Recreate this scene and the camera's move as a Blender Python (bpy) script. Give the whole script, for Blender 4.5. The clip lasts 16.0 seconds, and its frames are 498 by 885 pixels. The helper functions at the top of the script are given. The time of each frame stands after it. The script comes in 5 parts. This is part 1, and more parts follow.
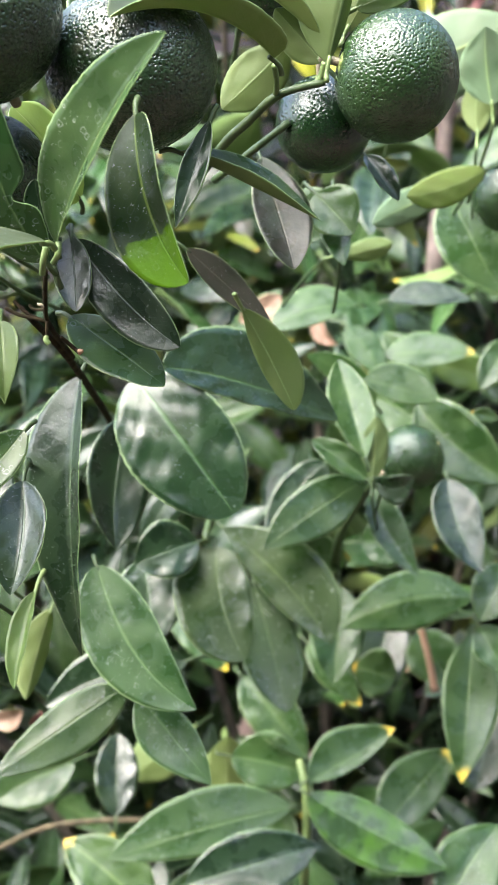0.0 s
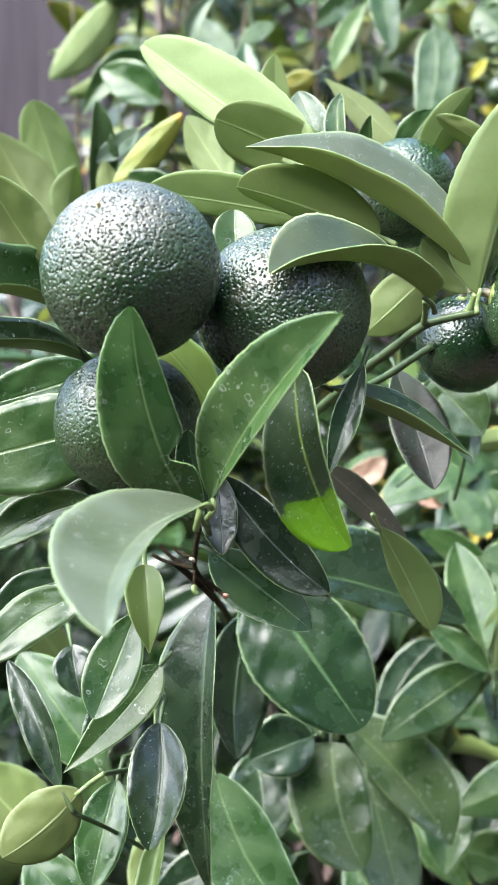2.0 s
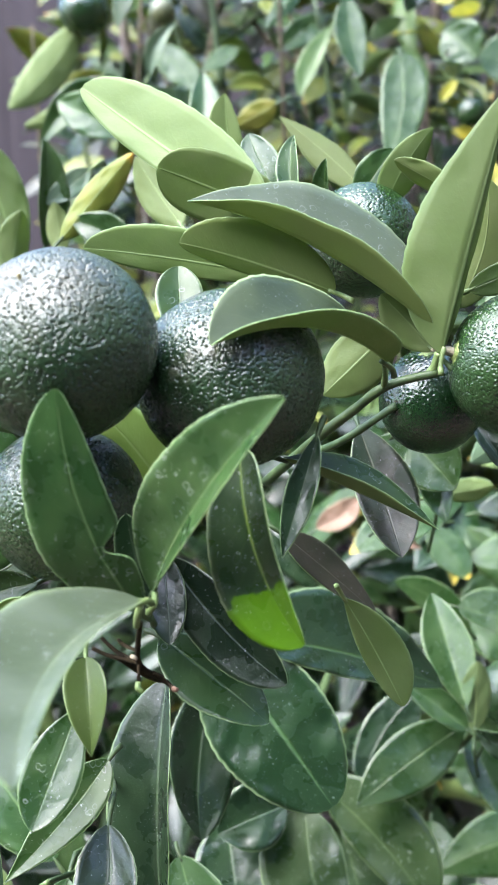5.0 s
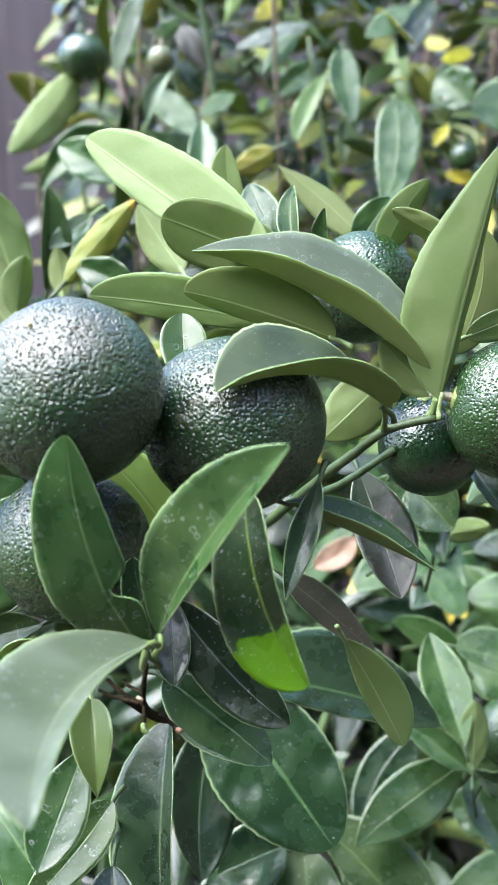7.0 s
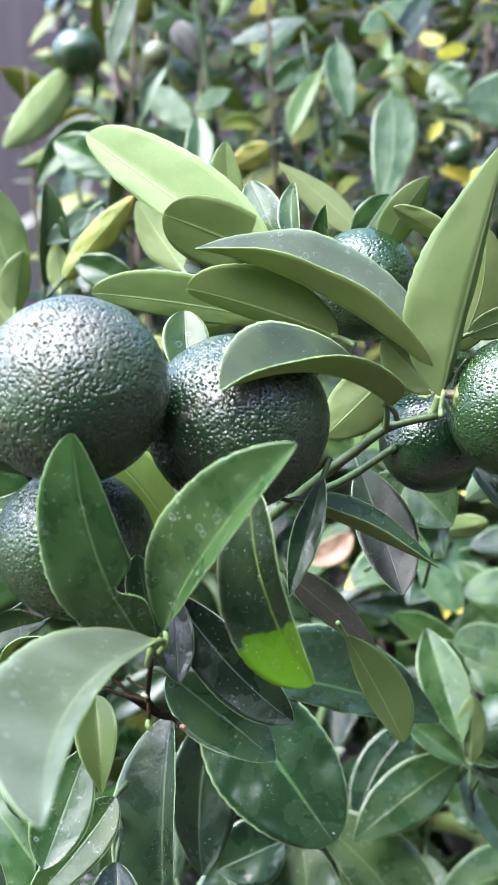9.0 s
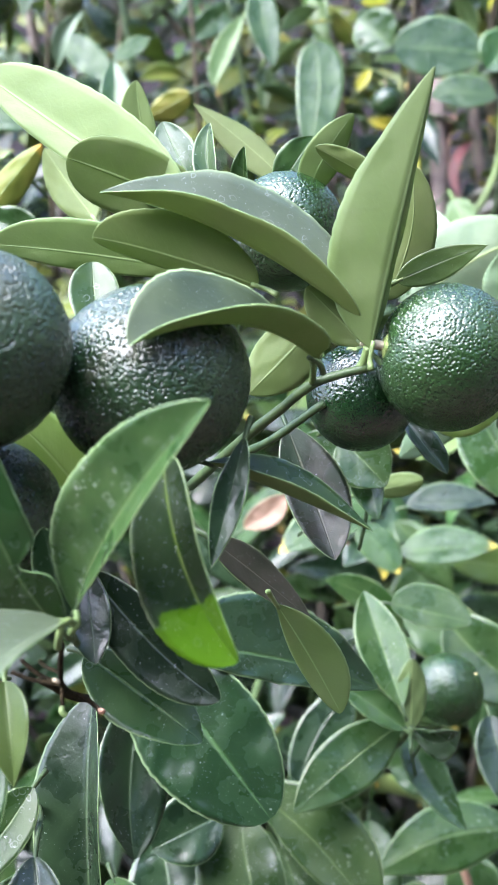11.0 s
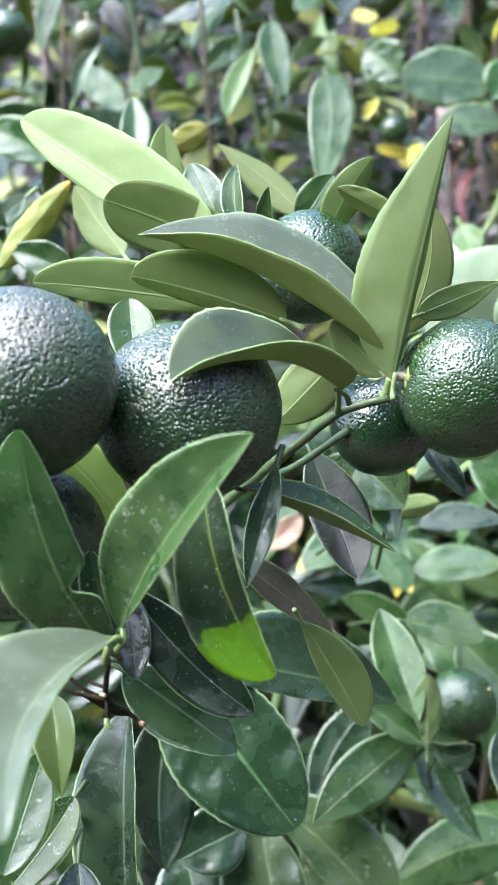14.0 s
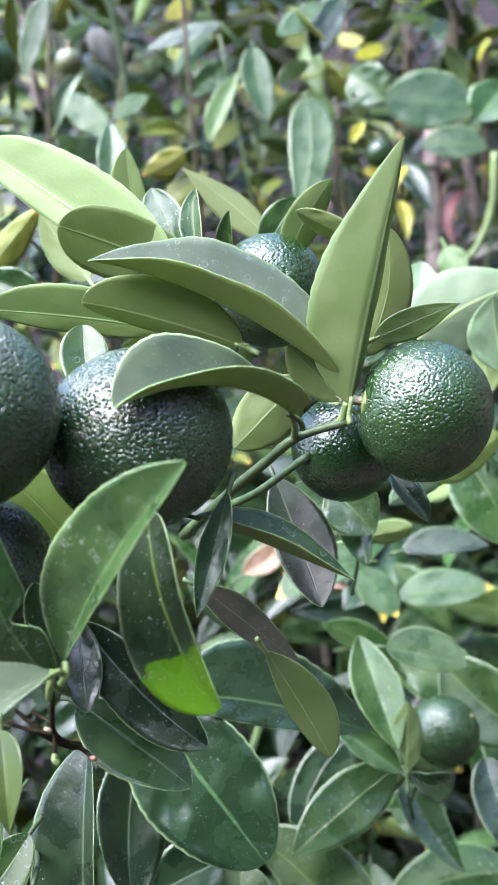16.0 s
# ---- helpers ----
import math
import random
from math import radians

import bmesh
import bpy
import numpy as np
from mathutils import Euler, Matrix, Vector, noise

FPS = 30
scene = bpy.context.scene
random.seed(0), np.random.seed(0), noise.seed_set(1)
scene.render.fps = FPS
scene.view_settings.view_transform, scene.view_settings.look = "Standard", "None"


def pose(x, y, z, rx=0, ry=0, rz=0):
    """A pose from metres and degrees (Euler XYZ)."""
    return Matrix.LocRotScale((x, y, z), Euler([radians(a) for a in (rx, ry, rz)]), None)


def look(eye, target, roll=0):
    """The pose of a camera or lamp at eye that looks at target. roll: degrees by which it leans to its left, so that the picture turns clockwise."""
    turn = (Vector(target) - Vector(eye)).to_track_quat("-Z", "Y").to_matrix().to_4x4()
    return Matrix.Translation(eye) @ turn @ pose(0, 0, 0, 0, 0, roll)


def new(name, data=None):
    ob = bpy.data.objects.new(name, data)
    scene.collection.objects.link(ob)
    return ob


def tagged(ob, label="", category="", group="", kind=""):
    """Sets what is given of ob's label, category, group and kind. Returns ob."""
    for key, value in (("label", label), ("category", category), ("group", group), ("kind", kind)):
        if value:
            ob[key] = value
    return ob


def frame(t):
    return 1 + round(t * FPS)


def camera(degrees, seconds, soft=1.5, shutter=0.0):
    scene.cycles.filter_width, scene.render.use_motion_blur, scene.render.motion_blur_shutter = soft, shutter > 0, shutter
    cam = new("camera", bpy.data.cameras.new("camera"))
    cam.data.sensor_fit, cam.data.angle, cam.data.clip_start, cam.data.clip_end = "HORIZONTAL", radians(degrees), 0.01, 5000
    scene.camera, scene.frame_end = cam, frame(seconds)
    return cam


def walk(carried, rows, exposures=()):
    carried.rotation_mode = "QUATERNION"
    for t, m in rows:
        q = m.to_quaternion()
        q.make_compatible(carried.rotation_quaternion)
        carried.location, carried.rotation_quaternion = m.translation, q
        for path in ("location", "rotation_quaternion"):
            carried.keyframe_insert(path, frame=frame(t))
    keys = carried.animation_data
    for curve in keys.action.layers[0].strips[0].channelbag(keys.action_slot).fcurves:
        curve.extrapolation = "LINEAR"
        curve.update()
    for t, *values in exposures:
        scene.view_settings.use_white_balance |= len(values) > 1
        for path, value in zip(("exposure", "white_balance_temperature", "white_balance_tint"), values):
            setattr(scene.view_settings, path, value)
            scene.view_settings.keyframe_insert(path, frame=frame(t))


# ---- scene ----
cam = camera(25.6, 16.0, soft=1.0)
cam.data.dof.use_dof, cam.data.dof.focus_distance, cam.data.dof.aperture_fstop = True, 0.34, 25.0
METRES, EYE, TILT, LEAN, TURN = 0.29, 1.2, -14.0, 0.0, 0.0
ROWS = [
    (0.0, 0.0, 0.0, 0.0, 0.0, 0.0, -0.0),
    (0.5, -0.0551, -0.0095, 0.0099, 0.55, 0.68, -0.37),
    (1.0, -0.1061, -0.0105, 0.0459, 1.21, 1.89, -1.09),
    (1.5, -0.0837, -0.0265, 0.1225, 2.59, 3.29, -0.52),
    (2.0, -0.0958, 0.0332, 0.1652, 3.11, 4.63, -0.6),
    (2.5, -0.0921, 0.0751, 0.183, 2.74, 5.05, -0.62),
    (3.0, -0.1283, 0.0985, 0.2028, 2.48, 5.17, -0.38),
    (3.5, -0.1367, 0.0975, 0.2033, 2.39, 5.15, -0.03),
    (4.0, -0.1145, 0.0925, 0.2041, 2.39, 5.05, 0.35),
    (4.5, -0.0825, 0.1197, 0.2158, 2.47, 5.08, 0.61),
    (5.0, -0.0622, 0.1173, 0.236, 2.5, 5.28, 0.72),
    (7.5, -0.0724, 0.0865, 0.2475, 2.06, 7.32, 0.83),
    (8.0, -0.0704, 0.0826, 0.2557, 2.19, 7.27, 1.01),
    (10.5, -0.108, 0.1409, 0.2323, -0.45, 5.5, 1.64),
    (11.0, -0.0651, 0.1709, 0.249, -1.37, 4.87, 2.74),
    (11.5, -0.0233, 0.1966, 0.26, -1.72, 4.53, 3.29),
    (12.0, -0.0263, 0.1916, 0.2507, -1.69, 4.4, 3.34),
    (12.5, -0.0408, 0.1696, 0.2494, -1.69, 4.52, 3.23),
    (13.0, -0.056, 0.1391, 0.2511, -1.6, 4.82, 3.07),
    (13.5, -0.06, 0.1357, 0.2577, -1.51, 5.25, 2.94),
    (14.0, -0.0934, 0.1083, 0.2545, -1.18, 5.78, 2.96),
    (14.5, -0.0972, 0.096, 0.2423, -0.83, 6.23, 3.09),
    (15.0, -0.0635, 0.0849, 0.2502, -0.57, 6.61, 3.31),
    (15.5, -0.0517, 0.0996, 0.2563, -0.53, 6.86, 3.52),
    (16.0, -0.0399, 0.1245, 0.2563, -0.76, 7.04, 3.53),
]
walk(cam, [(t, pose(0, 0, EYE, TILT, LEAN, TURN) @ pose(METRES * x, METRES * y, METRES * z, 90 + pitch, roll, yaw)) for t, x, y, z, yaw, pitch, roll in ROWS],
     [(0.0, 2.98, 6640.0, 8.0), (1.0, 3.02, 6480.0, 8.5), (2.2, 2.91, 6230.0, 9.5), (3.5, 2.82, 6070.0, 10.5), (7.5, 2.82, 5980.0, 10.8), (10.5, 2.97, 5860.0, 13.5), (16.0, 2.92, 5830.0, 14.0)])


# ---- world and light ----
world = bpy.data.worlds.new("overcast_sky")
scene.world = world
world.use_nodes = True
SUN_ELEVATION, SUN_ROTATION = radians(58), radians(239)
wt = world.node_tree
sky = wt.nodes.new("ShaderNodeTexSky")
sky.sky_type, sky.sun_disc = "NISHITA", False
sky.sun_elevation, sky.sun_rotation = SUN_ELEVATION, SUN_ROTATION
sky.air_density, sky.dust_density, sky.ozone_density = 1.0, 3.5, 1.5
wt.links.new(sky.outputs[0], wt.nodes["Background"].inputs[0])
wt.nodes["Background"].inputs[1].default_value = 0.15

sun = new("sun", bpy.data.lights.new("sun", "SUN"))
sun.data.energy, sun.data.angle, sun.data.color = 1.65, radians(66), (0.94, 0.97, 1.0)
sun.matrix_world = look((-1.9, -0.75, 4.6), (0, 0.4, 1.1))


# ---- materials ----
def material(name):
    m = bpy.data.materials.new(name)
    m.use_nodes = True
    t = m.node_tree
    return m, t, t.nodes["Principled BSDF"], t.nodes["Material Output"]


def node(t, kind, **inputs):
    n = t.nodes.new("ShaderNode" + kind)
    for key, value in inputs.items():
        socket = n.inputs[int(key[1:])] if key[0] == "i" and key[1:].isdigit() else n.inputs[key.replace("_", " ")]
        if isinstance(value, bpy.types.NodeSocket):
            t.links.new(value, socket)
        else:
            socket.default_value = value
    return n


def maths(t, op, a, b=0.0, c=0.0):
    n = t.nodes.new("ShaderNodeMath")
    n.operation = op
    for i, v in enumerate((a, b, c)):
        if isinstance(v, bpy.types.NodeSocket):
            t.links.new(v, n.inputs[i])
        else:
            n.inputs[i].default_value = v
    return n.outputs[0]


def ramp(t, fac, lo, hi, a=0.0, b=1.0):
    n = t.nodes.new("ShaderNodeMapRange")
    n.interpolation_type = "SMOOTHSTEP"
    t.links.new(fac, n.inputs[0])
    for i, v in enumerate((lo, hi, a, b)):
        n.inputs[1 + i].default_value = v
    return n.outputs[0]


def mix(t, fac, a, b, kind="MIX"):
    n = t.nodes.new("ShaderNodeMix")
    n.data_type, n.blend_type = "RGBA", kind
    for i, v in ((0, fac), (6, a), (7, b)):
        if isinstance(v, bpy.types.NodeSocket):
            t.links.new(v, n.inputs[i])
        else:
            n.inputs[i].default_value = (*v, 1) if isinstance(v, tuple) else v
    return n.outputs[2]


def noise_at(t, where, scale, detail=3.0, rough=0.55):
    return node(t, "TexNoise", Vector=where, Scale=scale, Detail=detail, Roughness=rough).outputs[0]


def varied(t, colour, hue=0.02, value=0.25, island=False):
    """The colour, shifted a little from piece to piece."""
    r = (t.nodes.new("ShaderNodeNewGeometry").outputs["Random Per Island"] if island
         else t.nodes.new("ShaderNodeObjectInfo").outputs["Random"])
    h = maths(t, "MULTIPLY_ADD", r, hue * 2, 0.5 - hue)
    odd = maths(t, "FRACT", maths(t, "MULTIPLY", r, 7.31))
    v = maths(t, "MULTIPLY_ADD", odd, value * 2, 1 - value)
    return node(t, "HueSaturation", Hue=h, Value=v, Color=colour).outputs[0]


def leaf_material(name, body, patch, vein, through_light, under=False, rough=0.36, tip=None, glow=0.10, island=False, spots=0.5, sheen=0.33, rings=0.1, start=0.95, soft=0.09):
    m, t, bsdf, out = material(name)
    tc = t.nodes.new("ShaderNodeTexCoord")
    uv = node(t, "SeparateXYZ", Vector=tc.outputs["UV"])
    u = maths(t, "SUBTRACT", uv.outputs[0], 0.5)
    au = maths(t, "MULTIPLY", maths(t, "ABSOLUTE", u), 2.0)
    v = uv.outputs[1]
    where = tc.outputs["Object"]
    big, fine = noise_at(t, where, 85, 3), noise_at(t, where, 900, 2)
    colour = mix(t, ramp(t, big, 0.38, 0.66), body, patch)
    # side veins leave the midrib at a slant and fade towards the margin
    run = maths(t, "MULTIPLY_ADD", au, -2.6, maths(t, "MULTIPLY", v, 12.0))
    run = maths(t, "ADD", run, maths(t, "MULTIPLY", big, 1.6))
    saw = maths(t, "ABSOLUTE", maths(t, "SUBTRACT", maths(t, "FRACT", run), 0.5))
    veins = maths(t, "MULTIPLY", ramp(t, saw, 0.0, 0.09, 1.0, 0.0), ramp(t, au, 0.9, 0.2))
    colour = mix(t, maths(t, "MULTIPLY", veins, 0.06 if under else 0.09), colour, vein)
    rib = ramp(t, maths(t, "ADD", au, maths(t, "MULTIPLY", v, 0.02)), 0.022, 0.065, 1.0, 0.0)
    colour = mix(t, maths(t, "MULTIPLY", rib, 0.7), colour, vein)
    edge = ramp(t, au, 0.95, 0.985)
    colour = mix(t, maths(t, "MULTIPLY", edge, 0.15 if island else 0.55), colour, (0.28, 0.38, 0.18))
    if tip:
        tipped = ramp(t, maths(t, "ADD", v, maths(t, "MULTIPLY", noise_at(t, where, 160, 3), 0.16)), start + 0.03, start + 0.03 + soft)
        colour = mix(t, tipped, colour, tip)
    colour = varied(t, colour, 0.012, 0.22, island)
    # dried drops and dust
    warped = t.nodes.new("ShaderNodeVectorMath")
    warped.operation = "MULTIPLY_ADD"
    t.links.new(node(t, "TexNoise", Vector=where, Scale=420.0, Detail=1.0).outputs[1], warped.inputs[0])
    warped.inputs[1].default_value = (0.0016,) * 3
    t.links.new(where, warped.inputs[2])
    cells = node(t, "TexVoronoi", Vector=warped.outputs[0], Scale=290.0, Randomness=1.0)
    ring = maths(t, "MULTIPLY", ramp(t, cells.outputs[0], 0.22, 0.26), ramp(t, cells.outputs[0], 0.33, 0.28))
    some = ramp(t, noise_at(t, where, 45, 2), 0.36, 0.58)
    specks = ramp(t, noise_at(t, where, 800, 4, 0.7), 0.65, 0.70)
    drops = node(t, "TexVoronoi", Vector=where, Scale=760.0, Randomness=1.0)
    dots = maths(t, "MULTIPLY", ramp(t, drops.outputs[0], 0.13, 0.07), ramp(t, noise_at(t, where, 330, 1), 0.49, 0.55))
    specks = maths(t, "MAXIMUM", specks, dots)
    dust = maths(t, "MULTIPLY", maths(t, "ADD", maths(t, "MULTIPLY", maths(t, "MULTIPLY", ring, ramp(t, noise_at(t, where, 150, 1), 0.50, 0.58)), rings), specks), some)
    colour = mix(t, maths(t, "MULTIPLY", dust, spots), colour, (0.52, 0.56, 0.50))
    t.links.new(colour, bsdf.inputs["Base Color"])
    r = maths(t, "ADD", ramp(t, big, 0.3, 0.7, rough - 0.05, rough + 0.08), maths(t, "MULTIPLY", dust, 0.25))
    t.links.new(r, bsdf.inputs["Roughness"])
    bsdf.inputs["Specular IOR Level"].default_value = sheen
    height = maths(t, "ADD", maths(t, "MULTIPLY", veins, 0.04 if under else -0.05), maths(t, "MULTIPLY", rib, 0.8 if under else -0.5))
    height = maths(t, "ADD", height, maths(t, "MULTIPLY", fine, 0.22))
    height = maths(t, "ADD", height, maths(t, "MULTIPLY", big, 0.9 if under else 1.3))
    bump = node(t, "Bump", Height=height, Strength=0.55, Distance=0.0007)
    t.links.new(bump.outputs[0], bsdf.inputs["Normal"])
    thin = node(t, "BsdfTranslucent", Color=mix(t, ramp(t, big, 0.3, 0.7, 0.0, 0.4), mix(t, maths(t, "MULTIPLY", rib, 0.3), through_light, vein), colour))
    both = node(t, "MixShader", i0=glow, i1=bsdf.outputs[0], i2=thin.outputs[0])
    t.links.new(both.outputs[0], out.inputs[0])
    return m


TONES = {}


def tone(name, top_a, top_b, vein, low_a, low_b, tip=None, rough=0.34, spots=0.65, start=0.95, glow=0.12, through_light=(0.34, 0.52, 0.14), sheen=0.33):
    for island in (False, True):
        TONES[name, island] = (
            leaf_material(name + "_leaf_top", top_a, top_b, vein, through_light, rough=rough, glow=glow, tip=tip, island=island, spots=spots, sheen=sheen, rings=0.4 if name in ("mature", "silver") else 0.07, start=start, soft=0.02 if start < 0.9 else 0.09),
            leaf_material(name + "_leaf_underside", low_a, low_b, (0.30, 0.40, 0.15), through_light, True, 0.5, tip, glow * 1.2, island, 0.1, 0.3),
        )


tone("dark", (0.007, 0.018, 0.007), (0.013, 0.030, 0.010), (0.060, 0.095, 0.045), (0.08, 0.125, 0.040), (0.10, 0.15, 0.050), rough=0.27, glow=0.06, sheen=0.45)
tone("mature", (0.016, 0.042, 0.010), (0.032, 0.066, 0.017), (0.095, 0.150, 0.052), (0.130, 0.185, 0.055), (0.160, 0.220, 0.072), rough=0.29)
tone("round", (0.008, 0.023, 0.008), (0.014, 0.036, 0.012), (0.07, 0.13, 0.045), (0.12, 0.18, 0.05), (0.15, 0.21, 0.06), rough=0.25, sheen=0.46)
tone("tipped", (0.020, 0.047, 0.012), (0.036, 0.072, 0.020), (0.095, 0.150, 0.052), (0.130, 0.185, 0.055), (0.160, 0.220, 0.072), tip=(0.58, 0.42, 0.06), rough=0.29)
tone("young", (0.060, 0.105, 0.026), (0.080, 0.132, 0.034), (0.18, 0.25, 0.10), (0.126, 0.171, 0.053), (0.155, 0.202, 0.069), spots=0.25, glow=0.30, through_light=(0.38, 0.50, 0.17))
tone("silver", (0.070, 0.092, 0.058), (0.100, 0.126, 0.084), (0.16, 0.20, 0.12), (0.130, 0.180, 0.052), (0.165, 0.215, 0.066), spots=0.8, rough=0.36, glow=0.2, through_light=(0.50, 0.62, 0.20))
# pale: light greyish green on both faces
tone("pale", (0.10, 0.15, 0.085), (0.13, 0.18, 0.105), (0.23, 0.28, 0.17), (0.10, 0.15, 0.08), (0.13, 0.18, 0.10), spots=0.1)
tone("olive", (0.085, 0.11, 0.015), (0.13, 0.14, 0.022), (0.26, 0.24, 0.06), (0.15, 0.17, 0.022), (0.20, 0.20, 0.03), tip=(0.50, 0.28, 0.04))
tone("yellow", (0.22, 0.22, 0.016), (0.33, 0.29, 0.022), (0.36, 0.34, 0.08), (0.24, 0.24, 0.02), (0.33, 0.30, 0.04))
tone("brown", (0.034, 0.036, 0.026), (0.062, 0.058, 0.042), (0.13, 0.13, 0.08), (0.085, 0.085, 0.05), (0.105, 0.10, 0.06))
# vivid: the bright tip colour paints the part without the sky's reflection
tone("vivid", (0.010, 0.022, 0.009), (0.017, 0.034, 0.013), (0.12, 0.20, 0.04), (0.10, 0.19, 0.02), (0.13, 0.23, 0.03), tip=(0.045, 0.125, 0.003), rough=0.30, start=0.71, glow=0.12, sheen=0.22, through_light=(0.30, 0.70, 0.03))
tone("dusky", (0.024, 0.023, 0.020), (0.010, 0.022, 0.011), (0.09, 0.10, 0.06), (0.10, 0.13, 0.05), (0.12, 0.15, 0.06), rough=0.26)
tone("dull", (0.020, 0.030, 0.014), (0.032, 0.046, 0.021), (0.10, 0.13, 0.06), (0.130, 0.185, 0.055), (0.160, 0.220, 0.072), rough=0.46, spots=0.5, sheen=0.2)
tone("patch", (0.024, 0.052, 0.018), (0.050, 0.115, 0.010), (0.11, 0.17, 0.068), (0.115, 0.170, 0.052), (0.145, 0.205, 0.068), rough=0.27)
tone("fresh", (0.150, 0.215, 0.050), (0.190, 0.255, 0.066), (0.26, 0.32, 0.12), (0.150, 0.205, 0.055), (0.19, 0.245, 0.07), spots=0.1, glow=0.3, through_light=(0.50, 0.64, 0.21))
tone("dry", (0.20, 0.115, 0.075), (0.32, 0.20, 0.14), (0.36, 0.25, 0.18), (0.24, 0.15, 0.10), (0.34, 0.22, 0.16), rough=0.6)
tone("dry_red", (0.10, 0.030, 0.036), (0.19, 0.06, 0.065), (0.25, 0.12, 0.12), (0.14, 0.05, 0.055), (0.20, 0.08, 0.085), rough=0.5)


def plain(name, a, b, scale, rough=0.6, bump=0.3, size=0.0006, spread=0.15, shine=0.4):
    m, t, bsdf, out = material(name)
    where = t.nodes.new("ShaderNodeTexCoord").outputs["Object"]
    big, fine = noise_at(t, where, scale, 5), noise_at(t, where, scale * 9, 3)
    colour = varied(t, mix(t, ramp(t, big, 0.32, 0.68), a, b), 0.01, spread)
    t.links.new(colour, bsdf.inputs["Base Color"])
    t.links.new(ramp(t, fine, 0.2, 0.8, rough - 0.1, rough + 0.1), bsdf.inputs["Roughness"])
    h = maths(t, "ADD", big, maths(t, "MULTIPLY", fine, 0.5))
    t.links.new(node(t, "Bump", Height=h, Strength=bump, Distance=size).outputs[0], bsdf.inputs["Normal"])
    bsdf.inputs["Specular IOR Level"].default_value = shine
    return m


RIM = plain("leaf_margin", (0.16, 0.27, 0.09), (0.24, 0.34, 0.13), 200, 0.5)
# darker margin for leaves further back, their shade put into the colour
FAR_RIM = plain("shade_painted_leaf_margin", (0.045, 0.085, 0.030), (0.07, 0.115, 0.042), 200, 0.5)
DARK_TWIG = plain("knotted_dark_twig", (0.017, 0.013, 0.006), (0.048, 0.036, 0.018), 260, 0.9, 1.0, 0.0015, shine=0.12)
GREEN_TWIG = plain("green_twig", (0.030, 0.055, 0.018), (0.058, 0.090, 0.030), 160, 0.5)
PALE_TWIG = plain("pale_twig", (0.12, 0.18, 0.055), (0.18, 0.24, 0.085), 160, 0.5)
BROWN_TWIG = plain("brown_twig", (0.045, 0.035, 0.018), (0.105, 0.082, 0.045), 140, 0.8, 0.8, 0.001)
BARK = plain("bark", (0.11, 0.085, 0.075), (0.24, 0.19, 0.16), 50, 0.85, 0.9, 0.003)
# bark of the inner limbs, darkened so the colour carries the bush's shade
DARK_BARK = plain("shade_painted_limb_bark", (0.050, 0.044, 0.034), (0.12, 0.10, 0.075), 50, 0.85, 0.9, 0.003)
CORK = plain("cork_stub", (0.30, 0.24, 0.16), (0.45, 0.38, 0.27), 400, 0.8, 0.6)
CALYX = plain("calyx_green", (0.13, 0.19, 0.05), (0.20, 0.25, 0.08), 300, 0.6)
SCAR = plain("scar_straw", (0.42, 0.36, 0.16), (0.55, 0.47, 0.24), 500, 0.7)
DRY = plain("dry_leaf", (0.26, 0.14, 0.085), (0.42, 0.25, 0.17), 60, 0.8, 0.6, 0.002)


